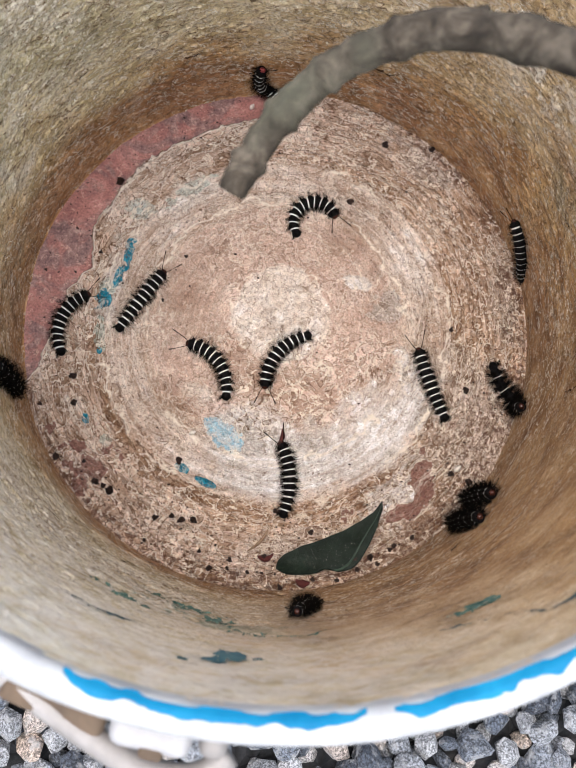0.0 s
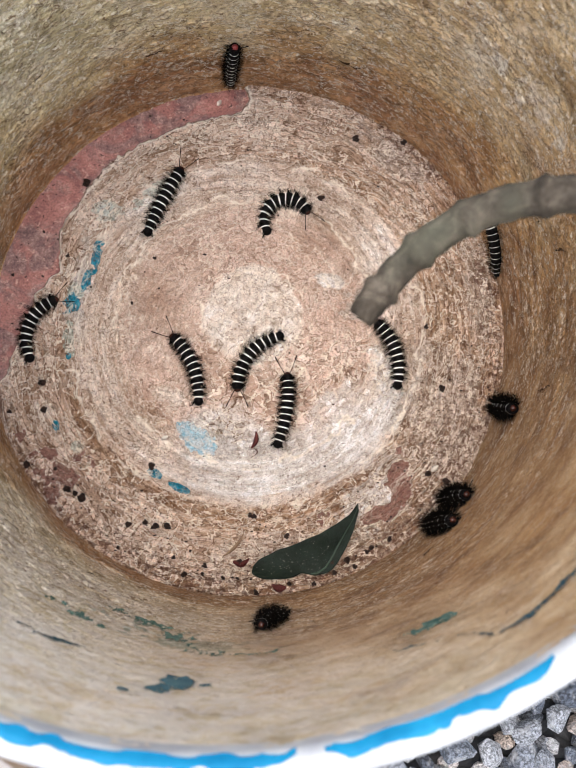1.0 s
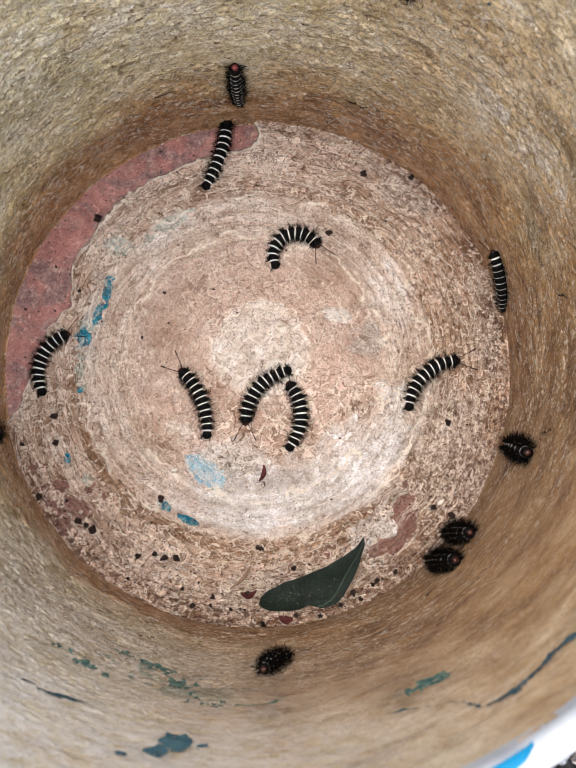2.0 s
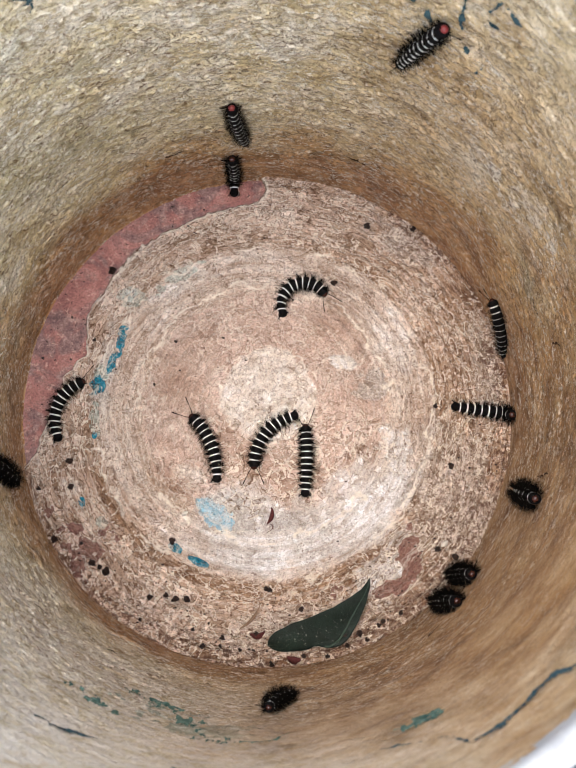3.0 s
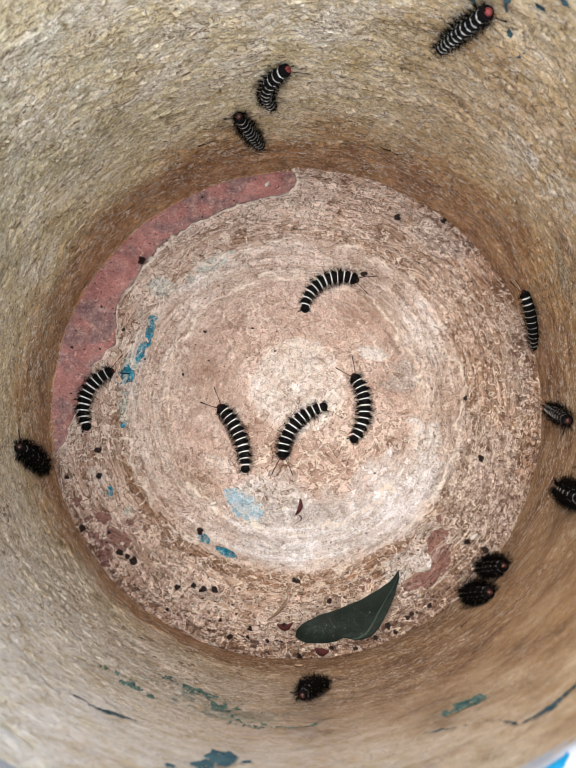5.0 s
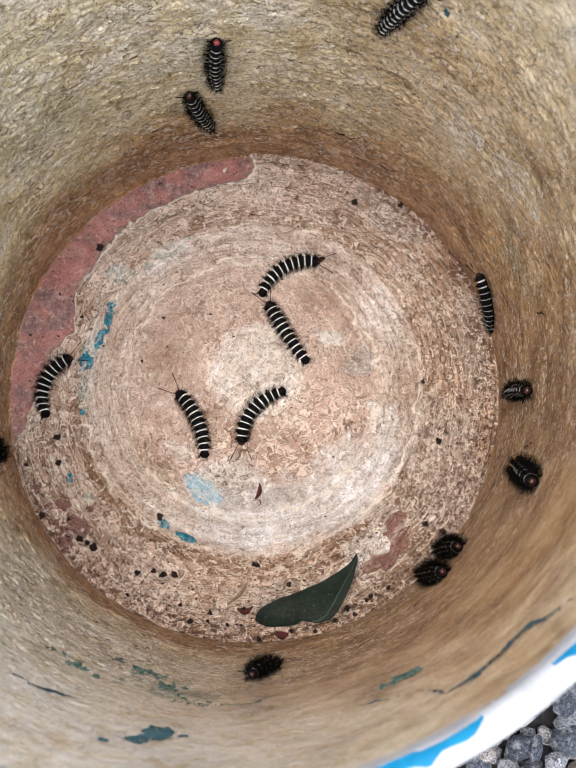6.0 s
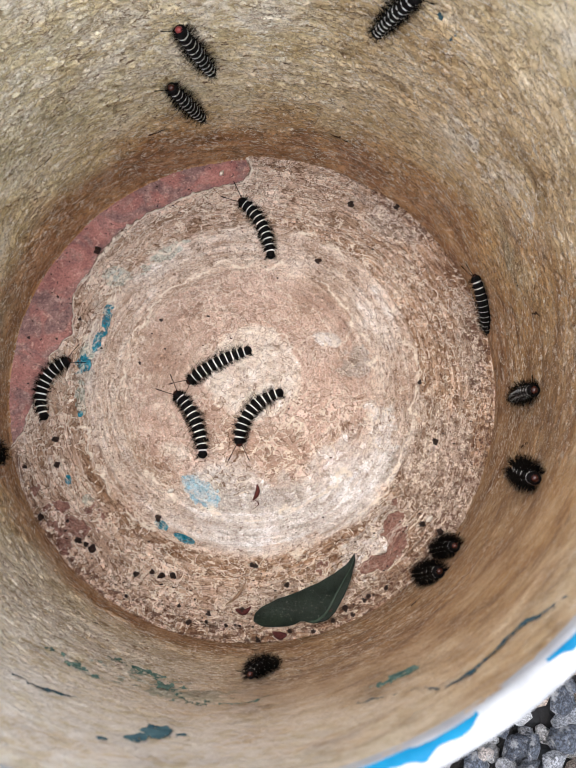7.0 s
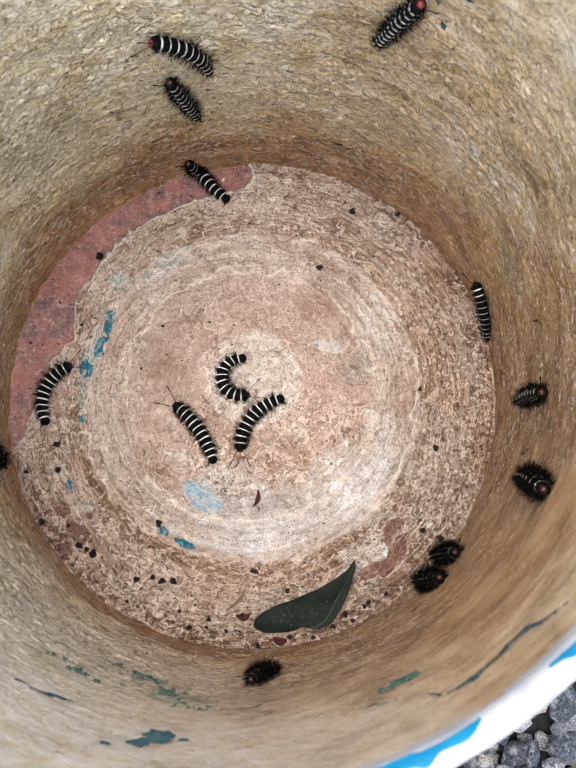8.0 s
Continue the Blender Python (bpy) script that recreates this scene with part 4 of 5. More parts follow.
def rounded_box(name, sx, sy, sz, bevel, material):
    bm = bmesh.new()
    bmesh.ops.create_cube(bm, size=1.0)
    for v in bm.verts:
        v.co = (v.co.x * sx, v.co.y * sy, v.co.z * sz)
    bmesh.ops.bevel(bm, geom=bm.edges[:], offset=bevel, segments=3, profile=0.5, affect="EDGES")
    return bm_mesh(name, bm, material)


def build_lug():
    """The moulded handle lug under the rim, and the strap handle that hangs from it."""
    a = radians(-102.5)
    at = Vector((math.cos(a), math.sin(a), 0))
    base = at * (wall_r(0.24) + 0.0085)
    turn = Matrix.Translation((base.x, base.y, 0.238)) @ Matrix.Rotation(a, 4, "Z")
    lug = attach("handle_lug", rounded_box("handle_lug", 0.010, 0.019, 0.012, 0.003, M_LUG), bucket, "white moulded handle lug", turn @ Matrix.Translation((0.004, 0, 0)))
    attach("pivot", rounded_box("pivot", 0.004, 0.006, 0.005, 0.0015, M_BROWN), lug, "brown pivot recess", Matrix.Translation((0.0045, 0.001, 0.003)))
    # brown block that fills the place of the hollow beside the lug
    attach("lug_cavity", rounded_box("lug_cavity", 0.011, 0.026, 0.006, 0.002, M_BROWN), bucket, "brown block in the hollow beside the lug", turn @ Matrix.Translation((0.0030, -0.0235, -0.003)) @ Matrix.Rotation(radians(-9), 4, "Z"))
    pts = [Vector((-0.086, -0.1135, 0.232)), Vector((-0.068, -0.1245, 0.234)), Vector((-0.055, -0.1335, 0.235)), Vector((-0.042, -0.1425, 0.234)), Vector((-0.031, -0.1490, 0.232)), Vector((-0.020, -0.1500, 0.230)), Vector((-0.013, -0.1450, 0.230))]
    pts = smooth_line([tuple(p) for p in pts], 6)
    V, F = tube(pts, [0.0034] * len(pts), 10)
    attach("handle", mesh_of("handle", V, F, M_CREAM), bucket, "dirty cream plastic bail handle")
    attach("handle_boss", rounded_box("handle_boss", 0.007, 0.008, 0.008, 0.003, M_CREAM), bucket, "cream end boss of the handle", Matrix.Translation((-0.0165, -0.1405, 0.235)))


build_lug()

# ---- loose things on the bucket floor ----


def lump(name, size, seed, material, jag=0.5):
    bm = bmesh.new()
    bmesh.ops.create_icosphere(bm, subdivisions=2, radius=1.0)
    for v in bm.verts:
        q = 0.65 + jag * noise.noise(v.co * 1.3 + Vector((seed * 3.1, seed * 1.7, 0))) + 0.35 * noise.noise(v.co * 3.1 + Vector((0, seed, 0)))
        v.co = v.co * (q * size)
    return bm_mesh(name, bm, material)


PELLETS = [
    (55, 99, 1.7), (79, 97, 1.6), (-82, 76, 1.9), (37, 68, 1.7), (89, 2, 1.3), (96, -29, 1.6), (-101, -26, 1.9), (-100, -39, 1.5),
    (-117, -40, 1.1), (-108, -66, 1.8), (-88, -78, 1.6), (-81, -82, 2.0), (-84, -80, 1.2), (-47, -67, 1.9), (-58, -95, 1.6), (-50, -94, 1.3),
    (-45, -96, 1.9), (-39, -96, 1.6), (1, -91, 1.4), (3, -91.6, 1.3), (19, -101, 1.3), (48, -113, 1.7), (41, -114, 1.2), (60, -107, 1.4),
    (58, -109, 1.3), (32, -124, 1.2), (4, -128, 1.5), (-4, -113, 1.2), (-31, -119, 1.7), (-21, -115, 1.4),
]
PELLETS += [
    (-47, 37, 0.9), (-58, 14, 0.9), (66, 74, 0.6), (97, -75, 2.0), (88, -71, 1.6), (-63, -106, 0.9), (-103, 51, 0.8), (-118, 29, 0.7),
    (-103, 28, 0.7), (-90, 38, 1.1), (-22, -119, 1.0), (-12, -121, 1.1), (-36, -111, 0.9), (20, -124, 1.2), (42, -119, 1.2), (52, -116, 1.2),
    (69, -103, 1.3), (-94, -68, 0.9), (-5, -121, 0.9), (-28, -108, 0.7),
]
_pel = [lump("dropping", 0.0016, _s, M_PELLET, 0.75) for _s in range(5)]
for _i, (_x, _y, _r) in enumerate(PELLETS):
    _x, _y, _r = _x / 1000, _y / 1000, _r / 1000 * 1.42
    _ob = new("dropping", _pel[_i % 5])
    _ob.matrix_basis = pose(_x, _y, floor_z(_x, _y) + 0.55 * _r, 40 * _i, 17 * _i, 73 * _i) @ Matrix.Diagonal((_r / 0.0016, _r * 0.85 / 0.0016, _r * 0.9 / 0.0016, 1))
    tagged(_ob, "dark crumbly caterpillar dropping on the bucket floor", "dropping", "droppings on the bucket floor")


def build_grit():
    """Fine dark dirt strewn over the floor, thickest along one side."""
    rnd = random.Random(5)
    bm = bmesh.new()
    count = 0
    while count < 210:
        a, r = rnd.uniform(0, 2 * math.pi), R * math.sqrt(rnd.random()) * 0.97
        d = math.degrees(a) % 360
        dens = 0.06 + (0.85 if r > 0.095 and 225 < d < 318 else 0) + (0.35 if r > 0.098 and (d > 318 or 185 < d < 226) else 0) + (0.12 if r > 0.1 and 100 < d < 190 else 0)
        if rnd.random() > dens:
            continue
        x, y, s = r * math.cos(a), r * math.sin(a), rnd.uniform(0.00018, 0.00065) * (1.3 if rnd.random() < 0.12 else 1)
        bmesh.ops.create_icosphere(bm, subdivisions=1, radius=s, matrix=pose(x, y, floor_z(x, y) + 0.3 * s, rnd.uniform(0, 90), rnd.uniform(0, 90)) @ Matrix.Diagonal((1.4, 0.8, 0.7, 1)))
        count += 1
    ob = new("dirt_crumbs", bm_mesh("dirt_crumbs", bm, M_PELLET, False))
    tagged(ob, "fine dark crumbs of dirt strewn on the bucket floor", "dirt", kind="stuff")


build_grit()


def build_leaf():
    leaf = new("fallen_leaf")
    a, b = Vector((0.0005, -0.1165, 0)), Vector((0.0530, -0.0850, 0))
    ax1 = (b - a)
    L = ax1.length
    ax1.normalize()
    side = Vector((-ax1.y, ax1.x, 0))
    leaf.matrix_basis = Matrix.Translation((a.x, a.y, 0.0040))
    nu, nv = 40, 17
    V = []

    def blade(u, v):
        up = np.interp(u, [0, 0.04, 0.1, 0.23, 0.4, 0.6, 0.77, 0.9, 1], [2.5, -0.4, -1.2, -0.8, 1.6, 3.2, 3.6, 2.9, 0.1]) / 1000
        lo = np.interp(u, [0, 0.04, 0.1, 0.27, 0.34, 0.42, 0.52, 0.62, 0.75, 0.88, 0.97, 1], [3.0, 7.5, 10, 15, 15.2, 20.0, 21.6, 20.0, 15.5, 9.5, 4.2, 0.3]) / 1000
        q = 0.5 - 0.5 * v
        fold = up + np.interp(u, [0, 0.3, 0.45, 0.6, 0.8, 1], [1.15, 1.05, 0.93, 0.78, 0.6, 0.5]) * (lo - up)
        d = up + (lo - up) * q
        edge = 0.0006 * (vnoise(u * 14, 2 + v, 77) - 0.5) * v
        p = ax1 * (u * L) - side * (d + edge)
        lift = 0.42 * abs(d - fold) ** 1.10 * (1.5 if d > fold else 0.75) + 0.0005 * (vnoise(u * 9, v * 3 + 4, 78) - 0.5) + 0.0060 * max(0, u - 0.72) ** 1.5 / 0.15 + 0.0006 * math.sin(9 * u + 2 * v)
        return Vector((p.x, p.y, lift))

    for i in range(nu):
        for j in range(nv):
            V.append(blade(i / (nu - 1), 2 * j / (nv - 1) - 1))
    F = grid_faces(nu, nv, False)
    n = len(V)
    V += [p - Vector((0, 0, 0.00035)) for p in V]
    F2 = [(d + n, c + n, b2 + n, a2 + n) for a2, b2, c, d in F]
    rim = list(range(nv)) + [i * nv + nv - 1 for i in range(1, nu)] + [(nu - 1) * nv + j for j in range(nv - 2, -1, -1)] + [i * nv for i in range(nu - 2, 0, -1)]
    F3 = [(rim[k], rim[(k + 1) % len(rim)], rim[(k + 1) % len(rim)] + n, rim[k] + n) for k in range(len(rim))]
    attach("blade", mesh_of("blade", V, F + F2 + F3, M_LEAF), leaf)
    pts = [blade(u, 1 - 2 * f) + Vector((0, 0, 0.0001)) for u, f in zip(np.linspace(0.40, 0.97, 19), np.interp(np.linspace(0.40, 0.97, 19), [0.4, 0.45, 0.6, 0.8, 1], [0.96, 0.93, 0.78, 0.6, 0.5]))]
    tv, tf = tube(pts, [0.00055 - 0.0004 * k / 18 for k in range(19)], 6)
    attach("midrib", mesh_of("midrib", tv, tf, M_VEIN), leaf, "paler leaf midrib")
    rnd = random.Random(3)
    bm = bmesh.new()
    for _ in range(95):
        u, v = rnd.triangular(0.03, 0.75, 0.3), rnd.triangular(-0.9, 0.9, 0.0)
        bmesh.ops.create_icosphere(bm, subdivisions=1, radius=rnd.uniform(0.00007, 0.00016) * (2.0 if rnd.random() < 0.15 else 1), matrix=Matrix.Translation(blade(u, v) + Vector((0, 0, 0.0001))))
    attach("grit_specks", bm_mesh("grit_specks", bm, M_SPECK), leaf, "pale grit specks on the leaf")
    tagged(leaf, "dark green lance-shaped leaf lying on the bucket floor", "leaf")


build_leaf()


def scrap(name, x, y, rot, length, width, material, label, category, curl=0.0):
    n, V, F = 9, [], []
    for i in range(n):
        u = i / (n - 1)
        w = width * math.sin(math.pi * (0.12 + 0.8 * u))
        cx, cy = length * (u - 0.5), curl * (u - 0.5) ** 2
        for s, z in ((-1, 0.0), (-0.4, 0.0010), (0.4, 0.0010), (1, 0.0), (0, -0.0003)):
            V.append((cx, cy + s * w, z * (1 + 0.6 * math.sin(5 * u))))
    for i in range(n - 1):
        for k in range(5):
            a, b = i * 5 + k, i * 5 + (k + 1) % 5
            F.append((a, b, b + 5, a + 5))
    F += [tuple(range(4, -1, -1)), tuple(range((n - 1) * 5, n * 5))]
    ob = new(name, mesh_of(name, V, F, material))
    ob.matrix_basis = pose(x, y, floor_z(x, y) + 0.0004, 0, 0, rot)
    return tagged(ob, label, category)


scrap("dry_scrap", 0.004, -0.0545, 75, 0.0085, 0.0012, M_REDBIT, "dry curled red-brown plant scrap on the paint", "plant scrap", 0.005)
scrap("dry_stalk", 0.0045, -0.0600, 95, 0.0050, 0.0003, M_REDBIT, "thin dry red stalk on the bucket floor", "plant scrap", 0.012)
scrap("white_chip", 0.092, -0.0685, 40, 0.0045, 0.0014, M_CHIP, "small white paint chip on the floor", "paint chip")
scrap("white_chip", -0.041, -0.0530, 25, 0.0035, 0.0012, M_CHIP, "small white paint chip on the floor", "paint chip")
scrap("white_chip", -0.015, 0.1190, 60, 0.0035, 0.0012, M_CHIP, "small white paint chip on pink paint", "paint chip")
scrap("straw_scrap", -0.006, -0.1060, 48, 0.0150, 0.0008, M_STRAW, "dry straw-coloured scrap beside the leaf", "plant scrap", 0.006)
scrap("straw_scrap", -0.003, -0.1145, 10, 0.0080, 0.0016, M_REDBIT, "dry dark petal scrap at the leaf base", "plant scrap", 0.008)
scrap("red_scrap", 0.015, -0.1262, -10, 0.0070, 0.0020, M_REDBIT, "dry dark red scrap under the leaf", "plant scrap", 0.004)

_husk = new("seed_husk", lump("seed_husk", 0.0034, 4, M_STRAW, 0.25))
_husk.matrix_basis = Matrix.Translation(wall_point(-88.0, 0.030, 0.0012)) @ pose(0, 0, 0, 72, 0, 2) @ Matrix.Diagonal((1.0, 0.75, 0.4, 1))
tagged(_husk, "flat pale brown husk stuck low on the wall", "plant scrap")

# ---- caterpillars ----
SEGS = 11
BODY = 0.0034


def surface(u, v):
    """A point of the unrolled inside: within R the floor, beyond it height on the wall. Gives place and normal."""
    rho, th = math.hypot(u, v), math.atan2(v, u)
    fil = 0.006
    s = rho - (R - fil)
    er, ez = Vector((math.cos(th), math.sin(th), 0)), Vector((0, 0, 1))
    if s <= 0:
        return Vector((u, v, 0.0016)), ez
    if s < fil * math.pi / 2:
        a = s / fil
        return er * (R - fil + fil * math.sin(a)) + ez * (0.0016 + fil * (1 - math.cos(a))), (ez * math.cos(a) - er * math.sin(a)).normalized()
    z = s - fil * math.pi / 2 + fil
    return er * (wall_r(z) - 0.001) + ez * (0.0016 + z), -er


def spine(u, v, phi, bend, length, n=48):
    """Points of a bent body on the unrolled inside, head first; phi points to the head at the middle."""
    sides = []
    for sgn in (1, -1):
        x, y, a, ds, pts = u, v, phi, length / n, []
        for _ in range(n // 2):
            am = a + sgn * 0.5 * bend * ds / length
            rho, th = math.hypot(x, y), math.atan2(y, x)
            turn = 0.0
            if rho <= R:
                x, y = x + sgn * ds * math.cos(am), y + sgn * ds * math.sin(am)
            else:
                dr, turn = sgn * ds * math.cos(am - th), sgn * ds * math.sin(am - th) / R
                x, y = (rho + dr) * math.cos(th + turn), (rho + dr) * math.sin(th + turn)
            a += sgn * bend * ds / length + turn
            pts.append((x, y))
        sides.append(pts)
    return sides[0][::-1] + [(u, v)] + sides[1]


def body_frames(row, swing=0.0):
    """World poses of the thing, its head and its segments for one row of u, v, heading, bend, length."""
    u, v, phi, bend, length = row
    pts = spine(u / 1000, v / 1000, radians(phi), radians(bend), length / 1000)
    n = len(pts) - 1

    def at(fr, lift):
        def pt(q):
            q = min(max(q, 0.0), 1.0) * n
            i = min(int(q), n - 1)
            a, b = pts[i], pts[i + 1]
            return surface(a[0] + (b[0] - a[0]) * (q - i), a[1] + (b[1] - a[1]) * (q - i))
        p, nrm = pt(fr)
        p0, p1 = pt(fr - 0.045)[0], pt(fr + 0.045)[0]
        d = (p0 - p1).normalized()
        s = nrm.cross(d).normalized()
        up = d.cross(s)
        m = Matrix((d, s, up)).transposed().to_4x4()
        m.translation = p + up * lift
        return m

    thing = at(0.5, 0.0)
    head = at(0.025, BODY * 0.72)
    segs = [at(0.085 + 0.90 * i / (SEGS - 1), BODY * 0.80 * SIZES[i]) for i in range(SEGS)]
    return thing, head, segs


SIZES = [0.74 + 0.27 * math.sin(math.pi * min(1.0, (i + 1.2) / (SEGS + 0.4)) ** 0.85) for i in range(SEGS)]


def lathe(name, prof, sides, material):
    V, F = [], []
    for x, r in prof:
        for k in range(sides):
            a = 2 * math.pi * k / sides
            V.append((x, r * math.cos(a), r * math.sin(a)))
    for i in range(len(prof) - 1):
        for k in range(sides):
            a, b = i * sides + k, i * sides + (k + 1) % sides
            F.append((a, b, b + sides, a + sides))
    F += [tuple(range(sides - 1, -1, -1)), tuple(range((len(prof) - 1) * sides, len(prof) * sides))]
    return mesh_of(name, V, F, material)


def seg_mesh():
    half = 0.00205
    prof = []
    for k in range(9):
        q = -1 + k / 4
        prof.append((q * half, BODY * (0.74 + 0.26 * math.sqrt(max(0, 1 - abs(q - 0.12) ** 2.4)))))
    prof = [(-1.42 * half, BODY * 0.30), (-1.24 * half, BODY * 0.56)] + prof + [(1.24 * half, BODY * 0.56)]
    return lathe("segment", prof, 18, M_BLACK)


def band_mesh(width):
    """A pale half ring over the back, at the rear of a segment."""
    V, F, n = [], [], 17
    for i in range(n):
        a = radians(-124 + 248 * i / (n - 1))
        wv = width * (0.75 + 0.5 * vnoise(i * 0.6, 3.0, 8)) * (1 - 0.35 * abs(i / (n - 1) * 2 - 1) ** 4)
        for q, e in ((-1.0, 0.972), (-0.5, 1.035), (0.5, 1.035), (1.0, 0.972)):
            r = BODY * 0.965 * e
            V.append((-0.00125 + q * wv, r * math.sin(a), r * math.cos(a)))
    return mesh_of("white_band", V, grid_faces(n, 4, False), M_BAND)


def spikes(name, count, seed, lo, hi, material, base=0.00007, tail=False):
    """Stiff hairs in tufts that stand on warts round a segment."""
    rnd = random.Random(seed)
    V, F = [], []
    warts = [radians(d) for d in (-118, -88, -58, -24, 24, 58, 88, 118)]
    for _ in range(count):
        wart = rnd.choice(warts) if not tail else radians(rnd.uniform(-125, 125))
        a = wart + rnd.gauss(0, 0.10)
        x = rnd.gauss(0.0004, 0.0004) if not tail else rnd.uniform(-0.0016, 0.0010)
        lean = rnd.gauss(-0.05 if not tail else -0.9, 0.42)
        d = Vector((lean, math.sin(wart) + rnd.gauss(0, 0.36), math.cos(wart) + rnd.gauss(0, 0.36))).normalized()
        p = Vector((x, BODY * 0.95 * math.sin(a), BODY * 0.95 * math.cos(a)))
        s = d.cross(Vector((1, 0.2, 0.1))).normalized()
        t = d.cross(s)
        L = rnd.uniform(lo, hi)
        bow = Vector((-0.12 * L, 0, -0.05 * L))
        k = len(V)
        for q, w in ((0.0, 1.0), (0.55, 0.72)):
            for j in range(3):
                b = 2 * math.pi * j / 3
                V.append(p + d * L * q + bow * q * q + (s * math.cos(b) + t * math.sin(b)) * base * w)
        V.append(p + d * L + bow)
        for j in range(3):
            m = (j + 1) % 3
            F += [(k + j, k + m, k + 3 + m, k + 3 + j), (k + 3 + j, k + 3 + m, k + 6)]
    return mesh_of(name, V, F, material, False)


def head_mesh(material):
    bm = bmesh.new()
    bmesh.ops.create_uvsphere(bm, u_segments=16, v_segments=12, radius=1.0)
    for v in bm.verts:
        groove = 1 - 0.10 * math.exp(-(v.co.y / 0.16) ** 2) * (1 if v.co.z > 0 else 0)
        v.co = Vector((v.co.x * 0.0015, v.co.y * 0.0017, v.co.z * 0.0016)) * groove
    return bm_mesh("head", bm, material)


def tuft_mesh(sgn):
    """A long dark hair pencil beside the head, thicker at its tip."""
    pts = [Vector((0.0004 + 0.0086 * q, sgn * (0.0012 + 0.0042 * q ** 0.9), 0.0008 + 0.0026 * q)) for q in (0, 0.2, 0.4, 0.6, 0.8, 0.93, 1.0)]
    V, F = tube(pts, [0.00022, 0.00018, 0.00015, 0.00015, 0.00026, 0.00030, 0.00008], 6)
    return mesh_of("hair_pencil", V, F, M_BRISTLE)


ME_SEG = seg_mesh()
ME_BANDS = [band_mesh(0.00036), band_mesh(0.00044), band_mesh(0.00034), band_mesh(0.00018), band_mesh(0.00060)]
ME_HAIR = [spikes("bristles", 115, 11 + s, 0.0012, 0.0058, M_BRISTLE, 0.00007) for s in range(4)]
ME_SHAG = [spikes("bristles", 190, 61 + s, 0.0020, 0.0062, M_BRISTLE, 0.00007) for s in range(3)]
ME_TAIL = spikes("bristles", 70, 31, 0.0020, 0.0050, M_BRISTLE, 0.00010, True)
ME_PALE = spikes("pale_hairs", 4, 41, 0.0050, 0.0075, M_PALEHAIR, 0.00008, True)
ME_HEAD, ME_REDHEAD = head_mesh(M_HEAD), head_mesh(M_REDHEAD)
ME_TUFT = [tuft_mesh(1), tuft_mesh(-1)]
MOVERS = []


def caterpillar(rows, label, size=1.0, red=False, seed=0):
    """rows: seconds, u and v in millimetres on the unrolled inside, heading, bend, length. One row: it keeps still."""
    thing = new("caterpillar")
    tagged(thing, label, "caterpillar", "banded caterpillars in the bucket")
    t0, h0, s0 = body_frames(rows[0][1:])
    thing.matrix_basis = t0
    inv = t0.inverted()
    grow = Matrix.Diagonal((size, size, size, 1))
    fuzzy, small = "fuzzy" in label, "small" in label
    fat, shag = (1.10, 1.16) if fuzzy else (1.12, 1.0)
    head = attach("head", ME_REDHEAD if red else ME_HEAD, thing, "shiny red head" if red else "brown head capsule", inv @ h0 @ grow @ Matrix.Scale(0.92 if fuzzy or red else 1.0, 4))
    for k in (0, 1):
        attach("hair_pencil", ME_TUFT[k], head)
    attach("bristles", ME_HAIR[3], head, "", Matrix.Translation((-0.0012, 0, -0.0003)) @ Matrix.Diagonal((0.7, 0.55, 0.55, 1)))
    parts = [head]
    for i in range(SEGS):
        s = SIZES[i] * size * fat
        seg = attach("segment", ME_SEG, thing, "", inv @ s0[i] @ Matrix.Diagonal((size * (0.72 if i == SEGS - 1 else 1.0), 0.78 * s, 0.86 * s, 1)))
        if i < SEGS - 1 and not (fuzzy and i % 2):
            attach("white_band", ME_BANDS[4 if i == 0 and not fuzzy else 3 if fuzzy or (small and i > 1) else (i + seed) % 3], seg)
        attach("bristles", ME_TAIL if i == SEGS - 1 else (ME_SHAG[(i + seed) % 3] if fuzzy else ME_HAIR[(i + seed) % 4]), seg, "", Matrix.Diagonal((1, shag, shag, 1)))
        if i == 8:
            attach("pale_hairs", ME_PALE, seg)
        parts.append(seg)
    if len(rows) > 1:
        MOVERS.append((thing, parts, rows, seed))
    return thing


def lerp_row(rows, t):
    if t <= rows[0][0]:
        return rows[0][1:]
    for i in range(len(rows) - 1):
        a, b = rows[i], rows[i + 1]
        if t <= b[0]:
            q = (t - a[0]) / (b[0] - a[0])
            return [x + (y - x) * q for x, y in zip(a[1:], b[1:])]
    return rows[-1][1:]


def crawl(thing, parts, rows, seed):
    """Keys a crawling body: the thing along its way, head and segments bending on it."""
    times = sorted({round(0.25 * k, 2) for k in range(33)} | {r[0] for r in rows})
    own, poses = [], [[] for _ in parts]
    for t in times:
        T, H, S = body_frames(lerp_row(rows, t))
        own.append((t, T))
        inv = T.inverted()
        for k, m in enumerate([H] + S):
            poses[k].append((t, inv @ m))
    walk(thing, own)
    for ob, rs in zip(parts, poses):
        walk(ob, rs)


